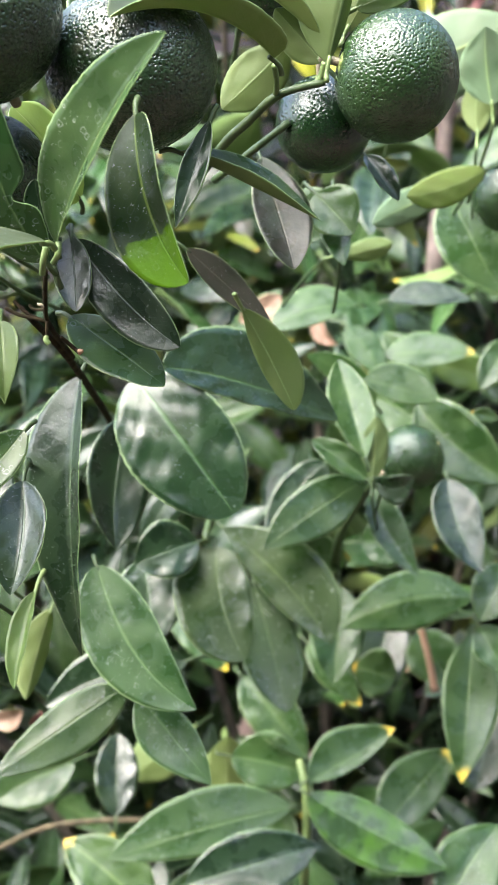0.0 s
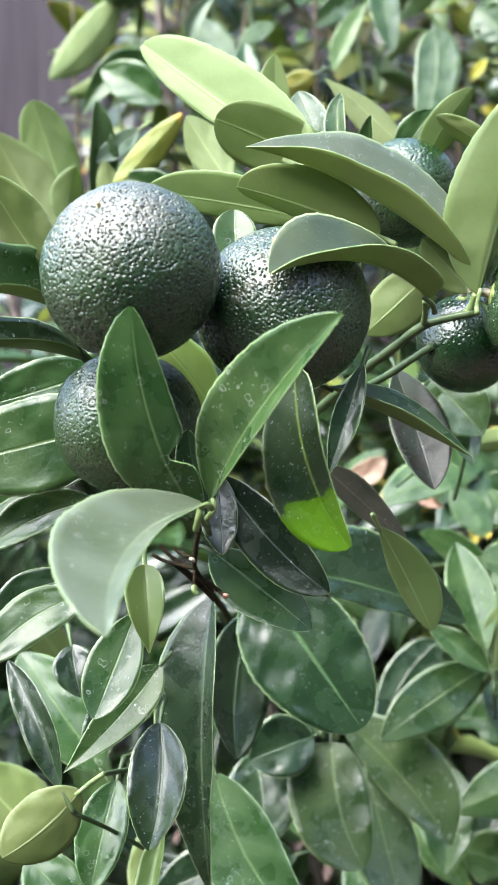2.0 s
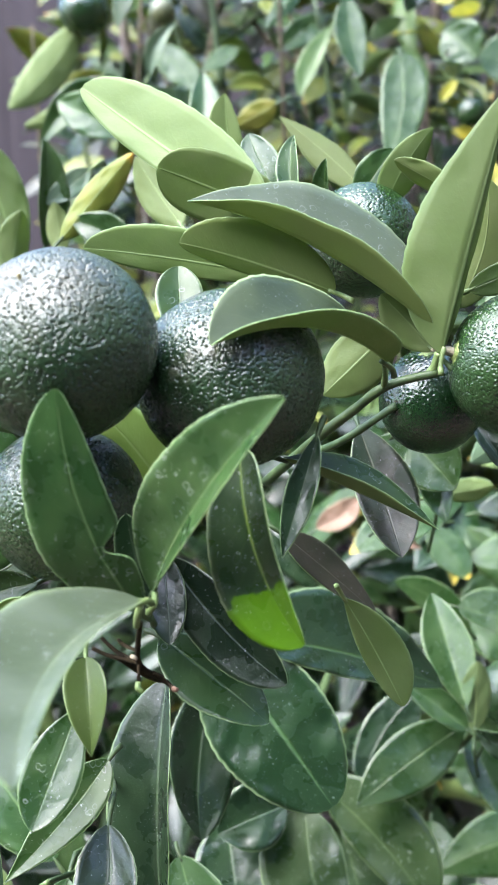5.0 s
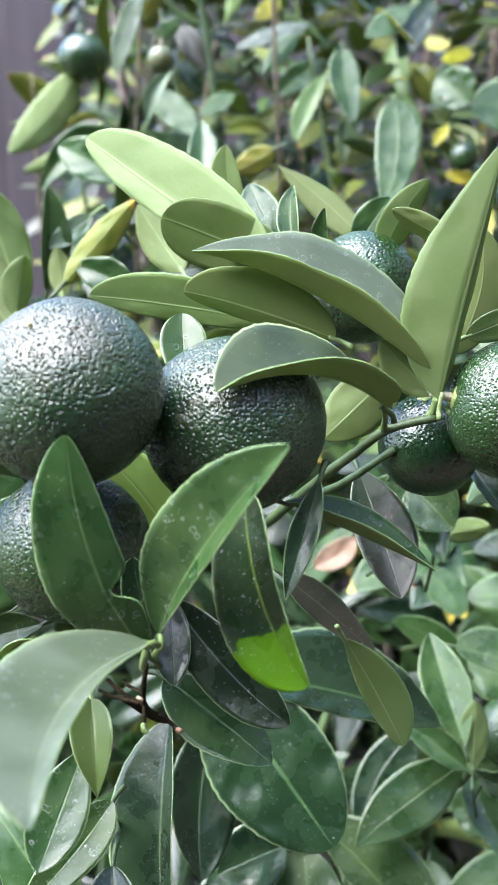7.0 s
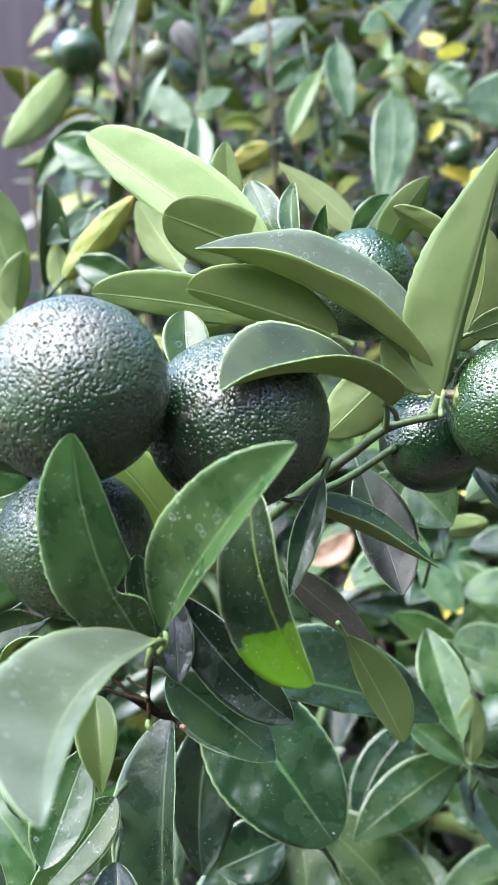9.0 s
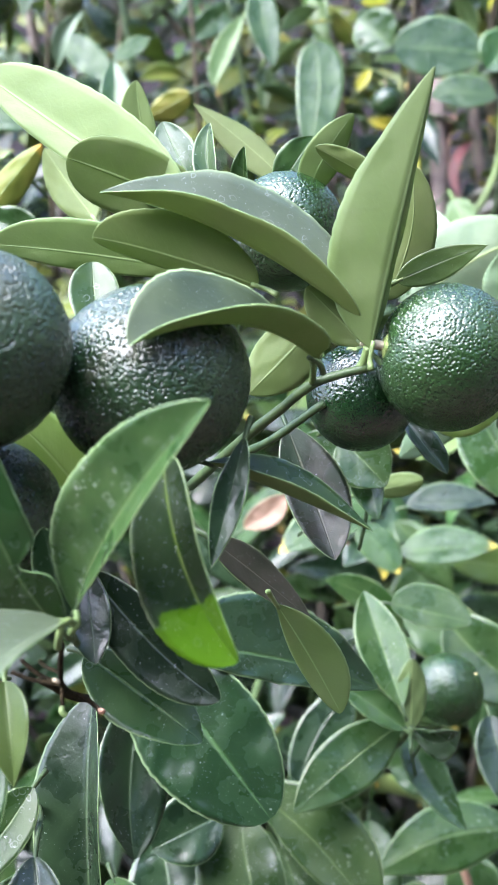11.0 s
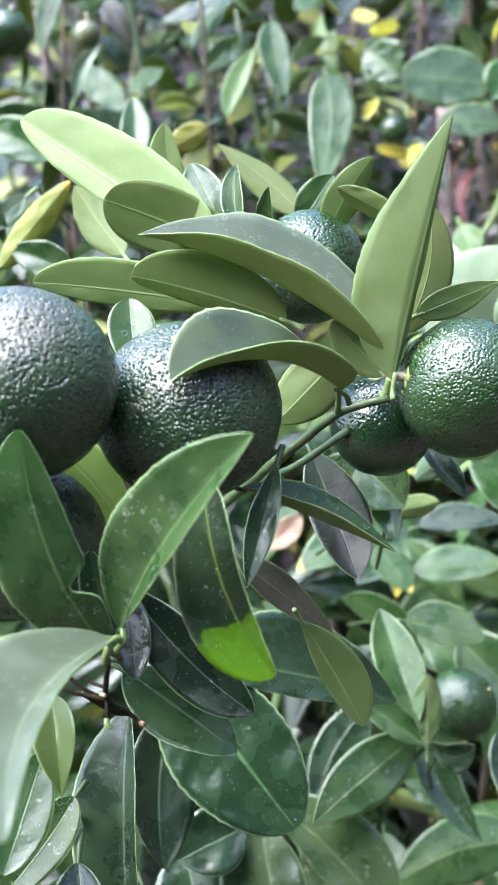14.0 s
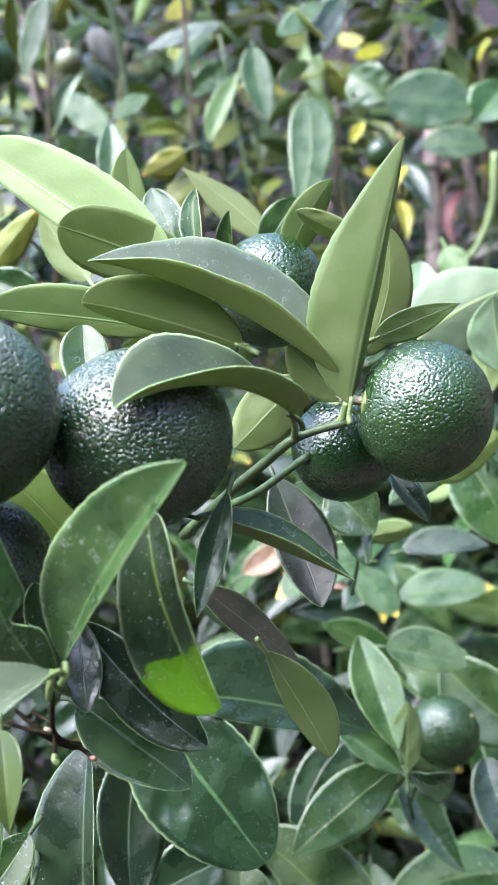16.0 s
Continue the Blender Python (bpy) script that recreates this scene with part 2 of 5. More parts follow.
def skin(name, low, high, blush, pit=560.0, depth=1.0, rough=0.33, scurf=None):
    m, t, bsdf, out = material(name)
    where = t.nodes.new("ShaderNodeTexCoord").outputs["Object"]
    warp = t.nodes.new("ShaderNodeVectorMath")
    warp.operation = "MULTIPLY_ADD"
    t.links.new(node(t, "TexNoise", Vector=where, Scale=150.0, Detail=2.0).outputs[1], warp.inputs[0])
    warp.inputs[1].default_value = (0.0012,) * 3
    t.links.new(where, warp.inputs[2])
    where2 = warp.outputs[0]
    pits = node(t, "TexVoronoi", Vector=where2, Scale=pit, Randomness=0.9)
    pits.feature = "SMOOTH_F1"
    pits.inputs["Smoothness"].default_value = 0.35
    hole = ramp(t, pits.outputs[0], 0.10, 0.45)
    lump = noise_at(t, where2, pit * 1.35, 1.5, 0.5)
    broad = noise_at(t, where, 45, 4)
    colour = mix(t, ramp(t, broad, 0.35, 0.68), low, high)
    # shade of the hollows painted in: low spots of the grain turn darker
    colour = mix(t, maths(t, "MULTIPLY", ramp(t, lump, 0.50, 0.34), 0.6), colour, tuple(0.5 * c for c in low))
    stain = maths(t, "MULTIPLY", ramp(t, noise_at(t, where, 28, 4, 0.65), 0.62, 0.76), 0.40)
    colour = mix(t, stain, colour, blush)
    if scurf:
        # grey corky scurf round the style end
        far = t.nodes.new("ShaderNodeVectorMath")
        far.operation = "DISTANCE"
        t.links.new(where, far.inputs[0])
        far.inputs[1].default_value = scurf
        reach = maths(t, "ADD", far.outputs["Value"], maths(t, "MULTIPLY", noise_at(t, where, 140, 5, 0.65), 0.016))
        corky = maths(t, "MULTIPLY", ramp(t, reach, 0.034, 0.014), ramp(t, hole, 0.0, 0.6, 0.45, 1.0))
        colour = mix(t, maths(t, "MULTIPLY", corky, 0.55), colour, mix(t, ramp(t, broad, 0.35, 0.65), (0.052, 0.062, 0.044), (0.105, 0.080, 0.062)))
        stain = maths(t, "MAXIMUM", stain, maths(t, "MULTIPLY", corky, 0.5))
    scratch = ramp(t, noise_at(t, where2, 260, 5, 0.75), 0.71, 0.75)
    colour = mix(t, maths(t, "MULTIPLY", scratch, 0.4), colour, (0.30, 0.33, 0.20))
    t.links.new(colour, bsdf.inputs["Base Color"])
    t.links.new(maths(t, "ADD", ramp(t, broad, 0.3, 0.7, rough - 0.04, rough + 0.08), maths(t, "MULTIPLY", stain, 0.25)), bsdf.inputs["Roughness"])
    h = maths(t, "ADD", maths(t, "MULTIPLY", hole, 0.2), maths(t, "MULTIPLY", lump, 1.0))
    t.links.new(node(t, "Bump", Height=h, Strength=1.0, Distance=0.0009 * depth).outputs[0], bsdf.inputs["Normal"])
    bsdf.inputs["Specular IOR Level"].default_value = 0.62
    bsdf.inputs["Coat Weight"].default_value = 0.12
    bsdf.inputs["Coat Roughness"].default_value = 0.3
    return m


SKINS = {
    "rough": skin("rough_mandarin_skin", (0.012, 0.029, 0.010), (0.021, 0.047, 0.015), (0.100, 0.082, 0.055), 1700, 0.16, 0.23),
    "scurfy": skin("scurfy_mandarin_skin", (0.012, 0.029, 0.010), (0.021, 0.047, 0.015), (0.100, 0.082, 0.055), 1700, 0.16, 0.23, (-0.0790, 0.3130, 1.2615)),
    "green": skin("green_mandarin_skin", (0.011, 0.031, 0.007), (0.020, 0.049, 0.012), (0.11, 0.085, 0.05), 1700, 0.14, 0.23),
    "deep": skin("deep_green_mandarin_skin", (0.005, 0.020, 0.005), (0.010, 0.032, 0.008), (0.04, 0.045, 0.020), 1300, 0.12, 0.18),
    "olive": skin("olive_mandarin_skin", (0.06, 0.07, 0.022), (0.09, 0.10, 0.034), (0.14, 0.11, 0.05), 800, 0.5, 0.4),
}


def soil_material():
    m, t, bsdf, out = material("soil_and_mulch")
    where = t.nodes.new("ShaderNodeTexCoord").outputs["Object"]
    big, fine = noise_at(t, where, 3, 6), noise_at(t, where, 60, 5)
    chips = node(t, "TexVoronoi", Vector=where, Scale=28.0)
    colour = mix(t, ramp(t, big, 0.3, 0.7), (0.075, 0.050, 0.040), (0.13, 0.085, 0.068))
    colour = mix(t, ramp(t, fine, 0.4, 0.7), colour, (0.22, 0.145, 0.12))
    colour = mix(t, ramp(t, chips.outputs[0], 0.2, 0.6, 0.0, 0.5), colour, (0.05, 0.035, 0.03))
    t.links.new(colour, bsdf.inputs["Base Color"])
    bsdf.inputs["Roughness"].default_value = 0.9
    h = maths(t, "ADD", fine, chips.outputs[0])
    t.links.new(node(t, "Bump", Height=h, Strength=0.9, Distance=0.02).outputs[0], bsdf.inputs["Normal"])
    return m


def board_material():
    m, t, bsdf, out = material("weathered_fence_board")
    where = t.nodes.new("ShaderNodeTexCoord").outputs["Object"]
    long = node(t, "Mapping", Vector=where, Scale=(1.0, 1.0, 0.06))
    grain = noise_at(t, long.outputs[0], 60, 6, 0.65)
    broad = noise_at(t, where, 2.5, 4)
    colour = mix(t, ramp(t, grain, 0.3, 0.7), (0.020, 0.014, 0.017), (0.042, 0.031, 0.036))
    colour = mix(t, maths(t, "MULTIPLY", ramp(t, broad, 0.45, 0.7), 0.5), colour, (0.056, 0.043, 0.050))
    t.links.new(varied(t, colour, 0.01, 0.2), bsdf.inputs["Base Color"])
    bsdf.inputs["Roughness"].default_value = 0.85
    t.links.new(node(t, "Bump", Height=grain, Strength=0.6, Distance=0.003).outputs[0], bsdf.inputs["Normal"])
    return m


SOIL, BOARD = soil_material(), board_material()
# dark surface of the unseen walls that cut the light
BLOCK_DARK = plain("light_block_surface", (0.070, 0.064, 0.060), (0.105, 0.095, 0.088), 6, 0.85, 0.4, 0.004)


# ---- mesh helpers ----
def empty(name, place=(0, 0, 0)):
    ob = new(name)
    ob.location = place
    ob.empty_display_size = 0.02
    return ob


def under(ob, parent):
    if parent is not None:
        ob.parent = parent
        ob.matrix_parent_inverse = Matrix.Translation(parent.location).inverted()
    return ob


def mesh_part(name, verts, faces, mats, parent=None, label="", index=None, uvs=None, smooth=True):
    me = bpy.data.meshes.new(name)
    me.from_pydata([tuple(v) for v in verts], [], faces)
    for m in mats:
        me.materials.append(m)
    if index is not None:
        me.polygons.foreach_set("material_index", index)
    if uvs is not None:
        layer = me.uv_layers.new(name="UVMap")
        loops = np.empty(len(me.loops), dtype=np.int32)
        me.loops.foreach_get("vertex_index", loops)
        layer.data.foreach_set("uv", np.asarray(uvs, dtype=np.float32)[loops].ravel())
    if smooth:
        me.polygons.foreach_set("use_smooth", [True] * len(me.polygons))
    me.update()
    ob = under(new(name, me), parent)
    if label:
        tagged(ob, label)
    return ob


def tube_mesh(points, r0, r1, sides=8, steps=6, knots=0.0):
    """A tapered tube along a smooth line through the points."""
    p = [Vector(q) for q in points]
    p = [p[0] * 2 - p[1], *p, p[-1] * 2 - p[-2]]
    line = []
    for i in range(1, len(p) - 2):
        for k in range(steps):
            s = k / steps
            a, b, c, d = p[i - 1:i + 3]
            line.append(0.5 * ((2 * b) + (c - a) * s + (2 * a - 5 * b + 4 * c - d) * s * s + (3 * b - a - 3 * c + d) * s ** 3))
    line.append(p[-2])
    verts, faces = [], []
    side = Vector((0.31, 0.2, 0.9))
    for i, q in enumerate(line):
        way = (line[min(i + 1, len(line) - 1)] - line[max(i - 1, 0)]).normalized()
        x = way.cross(side)
        x = (x if x.length > 0.05 else way.cross(Vector((1, 0, 0)))).normalized()
        y = way.cross(x)
        s = i / (len(line) - 1)
        r = (r0 + (r1 - r0) * s) * (1 + knots * noise.noise(q * 130))
        for k in range(sides):
            w = 2 * math.pi * k / sides
            verts.append(q + x * r * math.cos(w) + y * r * math.sin(w))
    for i in range(len(line) - 1):
        for k in range(sides):
            a, b = i * sides + k, i * sides + (k + 1) % sides
            faces.append((a, b, b + sides, a + sides))
    faces += [tuple(range(sides))[::-1], tuple(range(len(verts) - sides, len(verts)))]
    return verts, faces


def blade(base, tip, normal, width, fold, bend, side, twist, rng, rows=22, cols=10, thick=0.00026, blunt=0.82, wave=0.03, lumps=0.00022):
    """A leaf blade: verts, faces, uvs, and 0 for the upper face, 1 for the underside, 2 for the margin."""
    base, tip, normal = (np.array(v, float) for v in (base, tip, normal))
    length = np.linalg.norm(tip - base)
    a = (tip - base) / length
    n = normal - a * (normal @ a)
    n /= np.linalg.norm(n)
    s = np.linspace(0, 1, rows + 1)
    u = np.linspace(-1, 1, cols + 1)
    arch = 4 * s * (1 - s)
    shape = (s + 0.004) ** 0.68 * (1.0 - s + 0.0015) ** blunt
    shape /= shape.max()
    turn = np.radians(twist) * (s - 0.5)
    across = np.cross(a, n)
    nn = n[None] * np.cos(turn)[:, None] + across[None] * np.sin(turn)[:, None]
    aa = np.cross(a[None], nn)
    sway = side + 0.03 * rng.uniform(-1, 1)
    mid = base + np.outer(s * length, a) + np.outer(arch * bend * length, n) + np.outer(arch * sway * length, across)
    half = shape * width / 2
    half_l, half_r = half * (1 + 0.06 * rng.uniform(-1, 1)), half * (1 + 0.06 * rng.uniform(-1, 1))
    f = np.radians(fold)
    ph1, ph2, k = rng.uniform(0, 6.3), rng.uniform(0, 6.3), rng.uniform(2.0, 3.6)
    top = np.zeros((rows + 1, cols + 1, 3))
    for j, uj in enumerate(u):
        h = half_r if uj > 0 else half_l
        angle = f * (0.75 + 0.35 * abs(uj))
        ripple = wave * width * abs(uj) ** 2 * np.sin(2 * math.pi * k * s + (ph1 if uj > 0 else ph2)) * np.minimum(1, arch * 1.6) * 0.5
        teeth = 1 + 0.009 * abs(uj) ** 6 * np.sin(88 * s + ph1 + np.sin(9 * s + ph2))
        across_mm = uj * width * (1 + 0.2 * np.sin(7 * s + ph2))
        pucker = lumps * (np.sin(s * length * 300 + 2.1 * uj + ph1) * np.sin(across_mm * 240 + ph2 + 3 * s)
                          + 0.55 * np.sin(s * length * 470 - 3.1 * uj + ph2) * np.sin(across_mm * 410 + ph1 - 5 * s)) * np.minimum(1, arch * 1.5) * min(1.0, abs(uj) * 2)
        ripple = ripple + pucker
        lift = abs(uj) * h * math.sin(angle) + ripple
        top[:, j] = mid + aa * (uj * h * math.cos(angle) * teeth)[:, None] + nn * lift[:, None]
    return shell(top, top - nn[:, None] * thick, rows, cols, s)


def wings(base, mid, tip, left, right, rng, wide=0.48, wide2=None, sharp=0.7, notch=0.0, cup=0.10, rows=44, cols=12, thick=0.00026, wave=0.05, lumps=0.00016):
    """A leaf blade whose midrib runs from base over mid to tip; left and right are the margins beside mid, seen on the upper face with the tip up.
    Returns verts, faces, uvs, and 0 for the upper face, 1 for the underside, 2 for the margin. notch: how far along one margin (negative: the left) dips to the midrib."""
    base, mid, tip, left, right = (np.array(v, float) for v in (base, mid, tip, left, right))
    bow = 2 * mid - (base + tip) / 2
    s = np.linspace(0, 1, rows + 1)
    rib = np.outer((1 - s) ** 2, base) + np.outer(2 * s * (1 - s), bow) + np.outer(s ** 2, tip)
    way = np.gradient(rib, axis=0)
    way /= np.linalg.norm(way, axis=1)[:, None]
    centre_way = Vector((tip - base) / np.linalg.norm(tip - base))
    length = np.linalg.norm(tip - base)

    def outline(peak):
        p = sharp * peak / (1 - peak)
        g = (s + 0.004) ** (p * 0.9) * (1 - s + 0.004) ** sharp
        return g / np.interp(0.5, s, g)

    turns = [np.array(centre_way.rotation_difference(Vector(w)).to_matrix()) for w in way]
    grid = np.zeros((rows + 1, cols + 1, 3))
    size = (np.linalg.norm(left - mid) + np.linalg.norm(right - mid)) / 2
    halves = []
    for k, (edge, peak) in enumerate(((left, wide), (right, wide2 or wide))):
        arm = edge - mid
        arm = arm - np.array(centre_way) * float(arm @ np.array(centre_way)) * 0.75
        halves.append((arm, outline(peak)))
    up = np.cross(halves[1][0] - halves[0][0], np.array(centre_way))
    up /= np.linalg.norm(up)
    ph = [rng.uniform(0, 6.3) for _ in range(5)]
    calm = np.minimum(1, 6.0 * s * (1 - s))
    for j, u in enumerate(np.linspace(-1, 1, cols + 1)):
        arm, shape = halves[0] if u < 0 else halves[1]
        a = abs(u)
        prof = shape * (1 + 0.010 * a ** 6 * np.sin(92 * s + ph[0] + np.sin(9 * s + ph[1])) + 0.025 * np.sin(7 * s + ph[2] + (u > 0) * 2.0))
        if notch and (u < 0) == (notch < 0):
            prof = prof * (1 - 0.86 * np.exp(-((s - abs(notch)) / 0.055) ** 2))
        lift = cup * size * (a * a - a) * shape
        lift = lift + wave * size * a ** 2 * np.sin(2 * math.pi * (2.2 + 0.7 * math.sin(ph[3])) * s + ph[3] + (u > 0) * 1.7) * calm * 0.5
        mm = u * size * (1 + 0.2 * np.sin(7 * s + ph[1]))
        lift = lift + lumps * (np.sin(s * length * 300 + 2.1 * u + ph[0]) * np.sin(mm * 240 + ph[1] + 3 * s)
                               + 0.55 * np.sin(s * length * 470 - 3.1 * u + ph[1]) * np.sin(mm * 410 + ph[0] - 5 * s)) * calm * min(1.0, a * 2)
        for i in range(rows + 1):
            grid[i, j] = rib[i] + turns[i] @ (arm * a * prof[i] + up * lift[i])
    along = np.gradient(grid, axis=0)
    aside = np.gradient(grid, axis=1)
    nrm = np.cross(aside, along)
    nrm /= np.maximum(np.linalg.norm(nrm, axis=2), 1e-12)[..., None]
    low = grid - nrm * thick
    return shell(grid, low, rows, cols, s)


def shell(top, low, rows, cols, s):
    """The faces, uvs and face kinds of a blade with an upper and a lower grid of points."""
    u = np.linspace(-1, 1, cols + 1)
    C, N = cols + 1, (rows + 1) * (cols + 1)
    verts = np.concatenate([top.reshape(-1, 3), low.reshape(-1, 3)])
    uv = np.stack(np.meshgrid((u + 1) / 2, s), -1).reshape(-1, 2)
    i, j = np.meshgrid(np.arange(rows), np.arange(cols), indexing="ij")
    q = (i * C + j).ravel()
    up = np.concatenate([np.stack([q, q + 1, q + C + 1], 1), np.stack([q, q + C + 1, q + C], 1)])
    down = up[:, ::-1] + N
    e = np.arange(rows) * C
    left = np.concatenate([np.stack([e, e + C, e + C + N], 1), np.stack([e, e + C + N, e + N], 1)])
    e = e + cols
    right = np.concatenate([np.stack([e + N, e + C + N, e + C], 1), np.stack([e + N, e + C, e], 1)])
    faces = np.concatenate([up, down, left, right])
    index = np.repeat([0, 1, 2], [len(up), len(down), 4 * rows])
    return verts, faces, np.concatenate([uv, uv]), index


BLUNT = {"round": 0.5, "young": 0.70, "dark": 0.72, "vivid": 0.55}
WORDS = {"tipped": "green leaf with a yellow tip", "young": "light yellow-green leaf", "pale": "pale whitish-green leaf", "olive": "yellowing olive leaf",
         "yellow": "bright yellow leaf", "silver": "grey-green leaf with a light underside", "brown": "dull brownish leaf", "fresh": "bright yellow-green young leaf", "dull": "dull grey-green leaf folded along its midrib", "dusky": "dark leaf with a dusky purplish sheen", "patch": "green leaf with a bright green patch", "vivid": "dark leaf with its unreflecting tip painted bright green", "dry": "dry brown leaf", "dry_red": "dry dark red leaf"}


# ---- ground, fence ----
def ground():
    n = 60
    xs = np.sinh(np.linspace(-5, 5, n + 1)) * 2.0
    verts = [(x, y + 0.6, 0.02 * noise.noise(Vector((x * 3, y * 3, 0))) * (abs(x) < 6 and abs(y) < 6)) for y in xs for x in xs]
    faces = [(j * (n + 1) + i, j * (n + 1) + i + 1, (j + 1) * (n + 1) + i + 1, (j + 1) * (n + 1) + i) for j in range(n) for i in range(n)]
    ob = mesh_part("ground", verts, faces, [SOIL])
    tagged(ob, "bare pinkish brown garden soil with mulch", "ground", kind="structure")


def box(sx, sy, sz, bevel=0.003):
    bm = bmesh.new()
    bmesh.ops.create_cube(bm, size=1.0)
    bmesh.ops.scale(bm, vec=(sx, sy, sz), verts=bm.verts)
    bmesh.ops.bevel(bm, geom=bm.edges[:], offset=bevel, segments=1, affect="EDGES")
    return bm


def fence():
    top = empty("wooden_fence", (0, 2.3, 0))
    tagged(top, "weathered mauve-brown wooden paling fence behind the bushes", "fence")
    shared = {}
    for key, size in (("paling", (0.135, 0.018, 1.9)), ("rail", (9.4, 0.04, 0.09)), ("post", (0.09, 0.09, 1.85))):
        bm = box(*size)
        me = bpy.data.meshes.new(key)
        bm.to_mesh(me)
        bm.free()
        me.materials.append(BOARD)
        shared[key] = me
    rng = random.Random(5)
    for i in range(72):
        ob = under(new("paling", shared["paling"]), top)
        ob.location = (-4.6 + i * 0.128, 2.3 + (i % 2) * 0.019 + rng.uniform(-0.002, 0.002), 0.96 + rng.uniform(-0.01, 0.01))
    for z in (0.4, 1.55):
        under(new("rail", shared["rail"]), top).location = (0, 2.352, z)
    for x in (-4.4, -2.2, 0.0, 2.2, 4.4):
        under(new("post", shared["post"]), top).location = (x, 2.42, 0.92)


def light_block_wall(name, size, place):
    """An unseen plain wall beside or behind the camera, added to block light."""
    bm = box(*size, 0.01)
    me = bpy.data.meshes.new(name)
    bm.to_mesh(me)
    bm.free()
    me.materials.append(BLOCK_DARK)
    ob = new(name, me)
    ob.location = place
    tagged(ob, "unseen plain dark wall added to block light", "wall", kind="structure")


ground()
fence()
# added out of view to hold back light from behind and the right
light_block_wall("wall_south", (9.0, 0.24, 2.86), (0.0, -1.6, 1.41))
light_block_wall("wall_east", (0.24, 3.6, 3.4), (1.9, 0.33, 1.68))

# ---- the mandarin bush ----
bush = empty("mandarin_bush", (0.08, 0.85, 0.0))
tagged(bush, "leafy mandarin bush with glossy dark green leaves", "citrus bush")
back = empty("background_bush", (0.15, 1.45, 0.0))
tagged(back, "taller citrus bush with some yellowing leaves before a fence", "citrus bush")
LEAF_RNG = random.Random(11)


def twig(points, r0, r1, mat=GREEN_TWIG, name="twig", parent=bush, sides=8, knots=0.15):
    v, f = tube_mesh(points, r0, r1, sides, 6, knots)
    return mesh_part(name, v, f, [mat], parent)


def leaf(base, tip, normal, width, fold, bend, side, twist, kind, twigged=True, blunt=None, parent=bush, stalk=True):
    v, f, uv, index = blade(base, tip, normal, width, fold, bend, side, twist, LEAF_RNG, 60, 10, blunt=blunt or BLUNT.get(kind, 0.80) + LEAF_RNG.uniform(-0.06, 0.10),
                           lumps=0.00035 if kind == "round" else 0.0004)
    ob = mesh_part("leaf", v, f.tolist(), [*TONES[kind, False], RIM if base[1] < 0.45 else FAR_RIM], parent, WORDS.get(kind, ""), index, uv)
    if stalk:
        b, a, n = Vector(base), (Vector(tip) - Vector(base)).normalized(), Vector(normal)
        end = b - a * 0.009 - n * 0.003
        pv, pf = tube_mesh([b + a * 0.002 - n * 0.0004, b - a * 0.004 - n * 0.0008, end], 0.0007, 0.0010, 6, 3)
        stem = mesh_part("petiole", pv, pf, [PALE_TWIG if kind in ("young", "pale") else GREEN_TWIG], ob)
        if not twigged:
            return ob
        root = end - a * 0.012 + Vector((LEAF_RNG.uniform(-0.012, 0.012), 0.045, -0.025))
        twig([end, end.lerp(root, 0.4) - n * 0.003, root], 0.0008, 0.0009, GREEN_TWIG, parent=parent, sides=6)
    return ob


def winged(base, mid, tip, left, right, kind, wide=0.48, wide2=None, sharp=0.7, notch=0.0, parent=bush):
    """A leaf near the camera, given by its midrib and its two margins, with its petiole."""
    bumpy = {"round": 0.00055, "dark": 0.00022}.get(kind, 0.00014)
    v, f, uv, index = wings(base, mid, tip, left, right, LEAF_RNG, wide, wide2, sharp, notch, lumps=bumpy)
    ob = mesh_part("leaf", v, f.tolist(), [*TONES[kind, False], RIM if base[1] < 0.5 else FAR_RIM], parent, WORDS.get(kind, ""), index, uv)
    b, a = Vector(base), (Vector(mid) - Vector(base)).normalized()
    n = (Vector(right) - Vector(left)).cross(a).normalized()
    end = b - a * 0.006 - n * 0.003
    pv, pf = tube_mesh([b + a * 0.002 - n * 0.0005, b - a * 0.003 - n * 0.001, end], 0.0007, 0.0010, 6, 3)
    mesh_part("petiole", pv, pf, [PALE_TWIG if kind in ("young", "silver") else GREEN_TWIG], ob)
    return ob


# <leaves>
winged((-0.0586, 0.3178, 1.1744), (-0.0696, 0.3068, 1.2013), (-0.0735, 0.3009, 1.2329), (-0.0847, 0.3084, 1.2026), (-0.0623, 0.3066, 1.2041), "mature", wide=0.46, sharp=0.68, notch=0.33)
winged((-0.0580, 0.3301, 1.1709), (-0.0607, 0.3291, 1.1848), (-0.0624, 0.3279, 1.1970), (-0.0657, 0.3281, 1.1859), (-0.0572, 0.3284, 1.1857), "dark", wide=0.55, sharp=0.61)
winged((-0.0549, 0.3167, 1.1795), (-0.0410, 0.2986, 1.2061), (-0.0203, 0.2807, 1.2321), (-0.0532, 0.3052, 1.2127), (-0.0382, 0.2897, 1.2064), "mature", wide=0.5, sharp=0.84)
winged((-0.0319, 0.3187, 1.2147), (-0.0279, 0.3101, 1.1901), (-0.0168, 0.3024, 1.1699), (-0.0231, 0.3044, 1.1916), (-0.0400, 0.3130, 1.1859), "vivid", wide=0.30, wide2=0.58, sharp=0.6)
winged((-0.0120, 0.3462, 1.2143), (-0.0176, 0.3407, 1.1969), (-0.0221, 0.3358, 1.1829), (-0.0133, 0.3390, 1.1980), (-0.0218, 0.3396, 1.1972), "dark", wide=0.45, sharp=1.08)
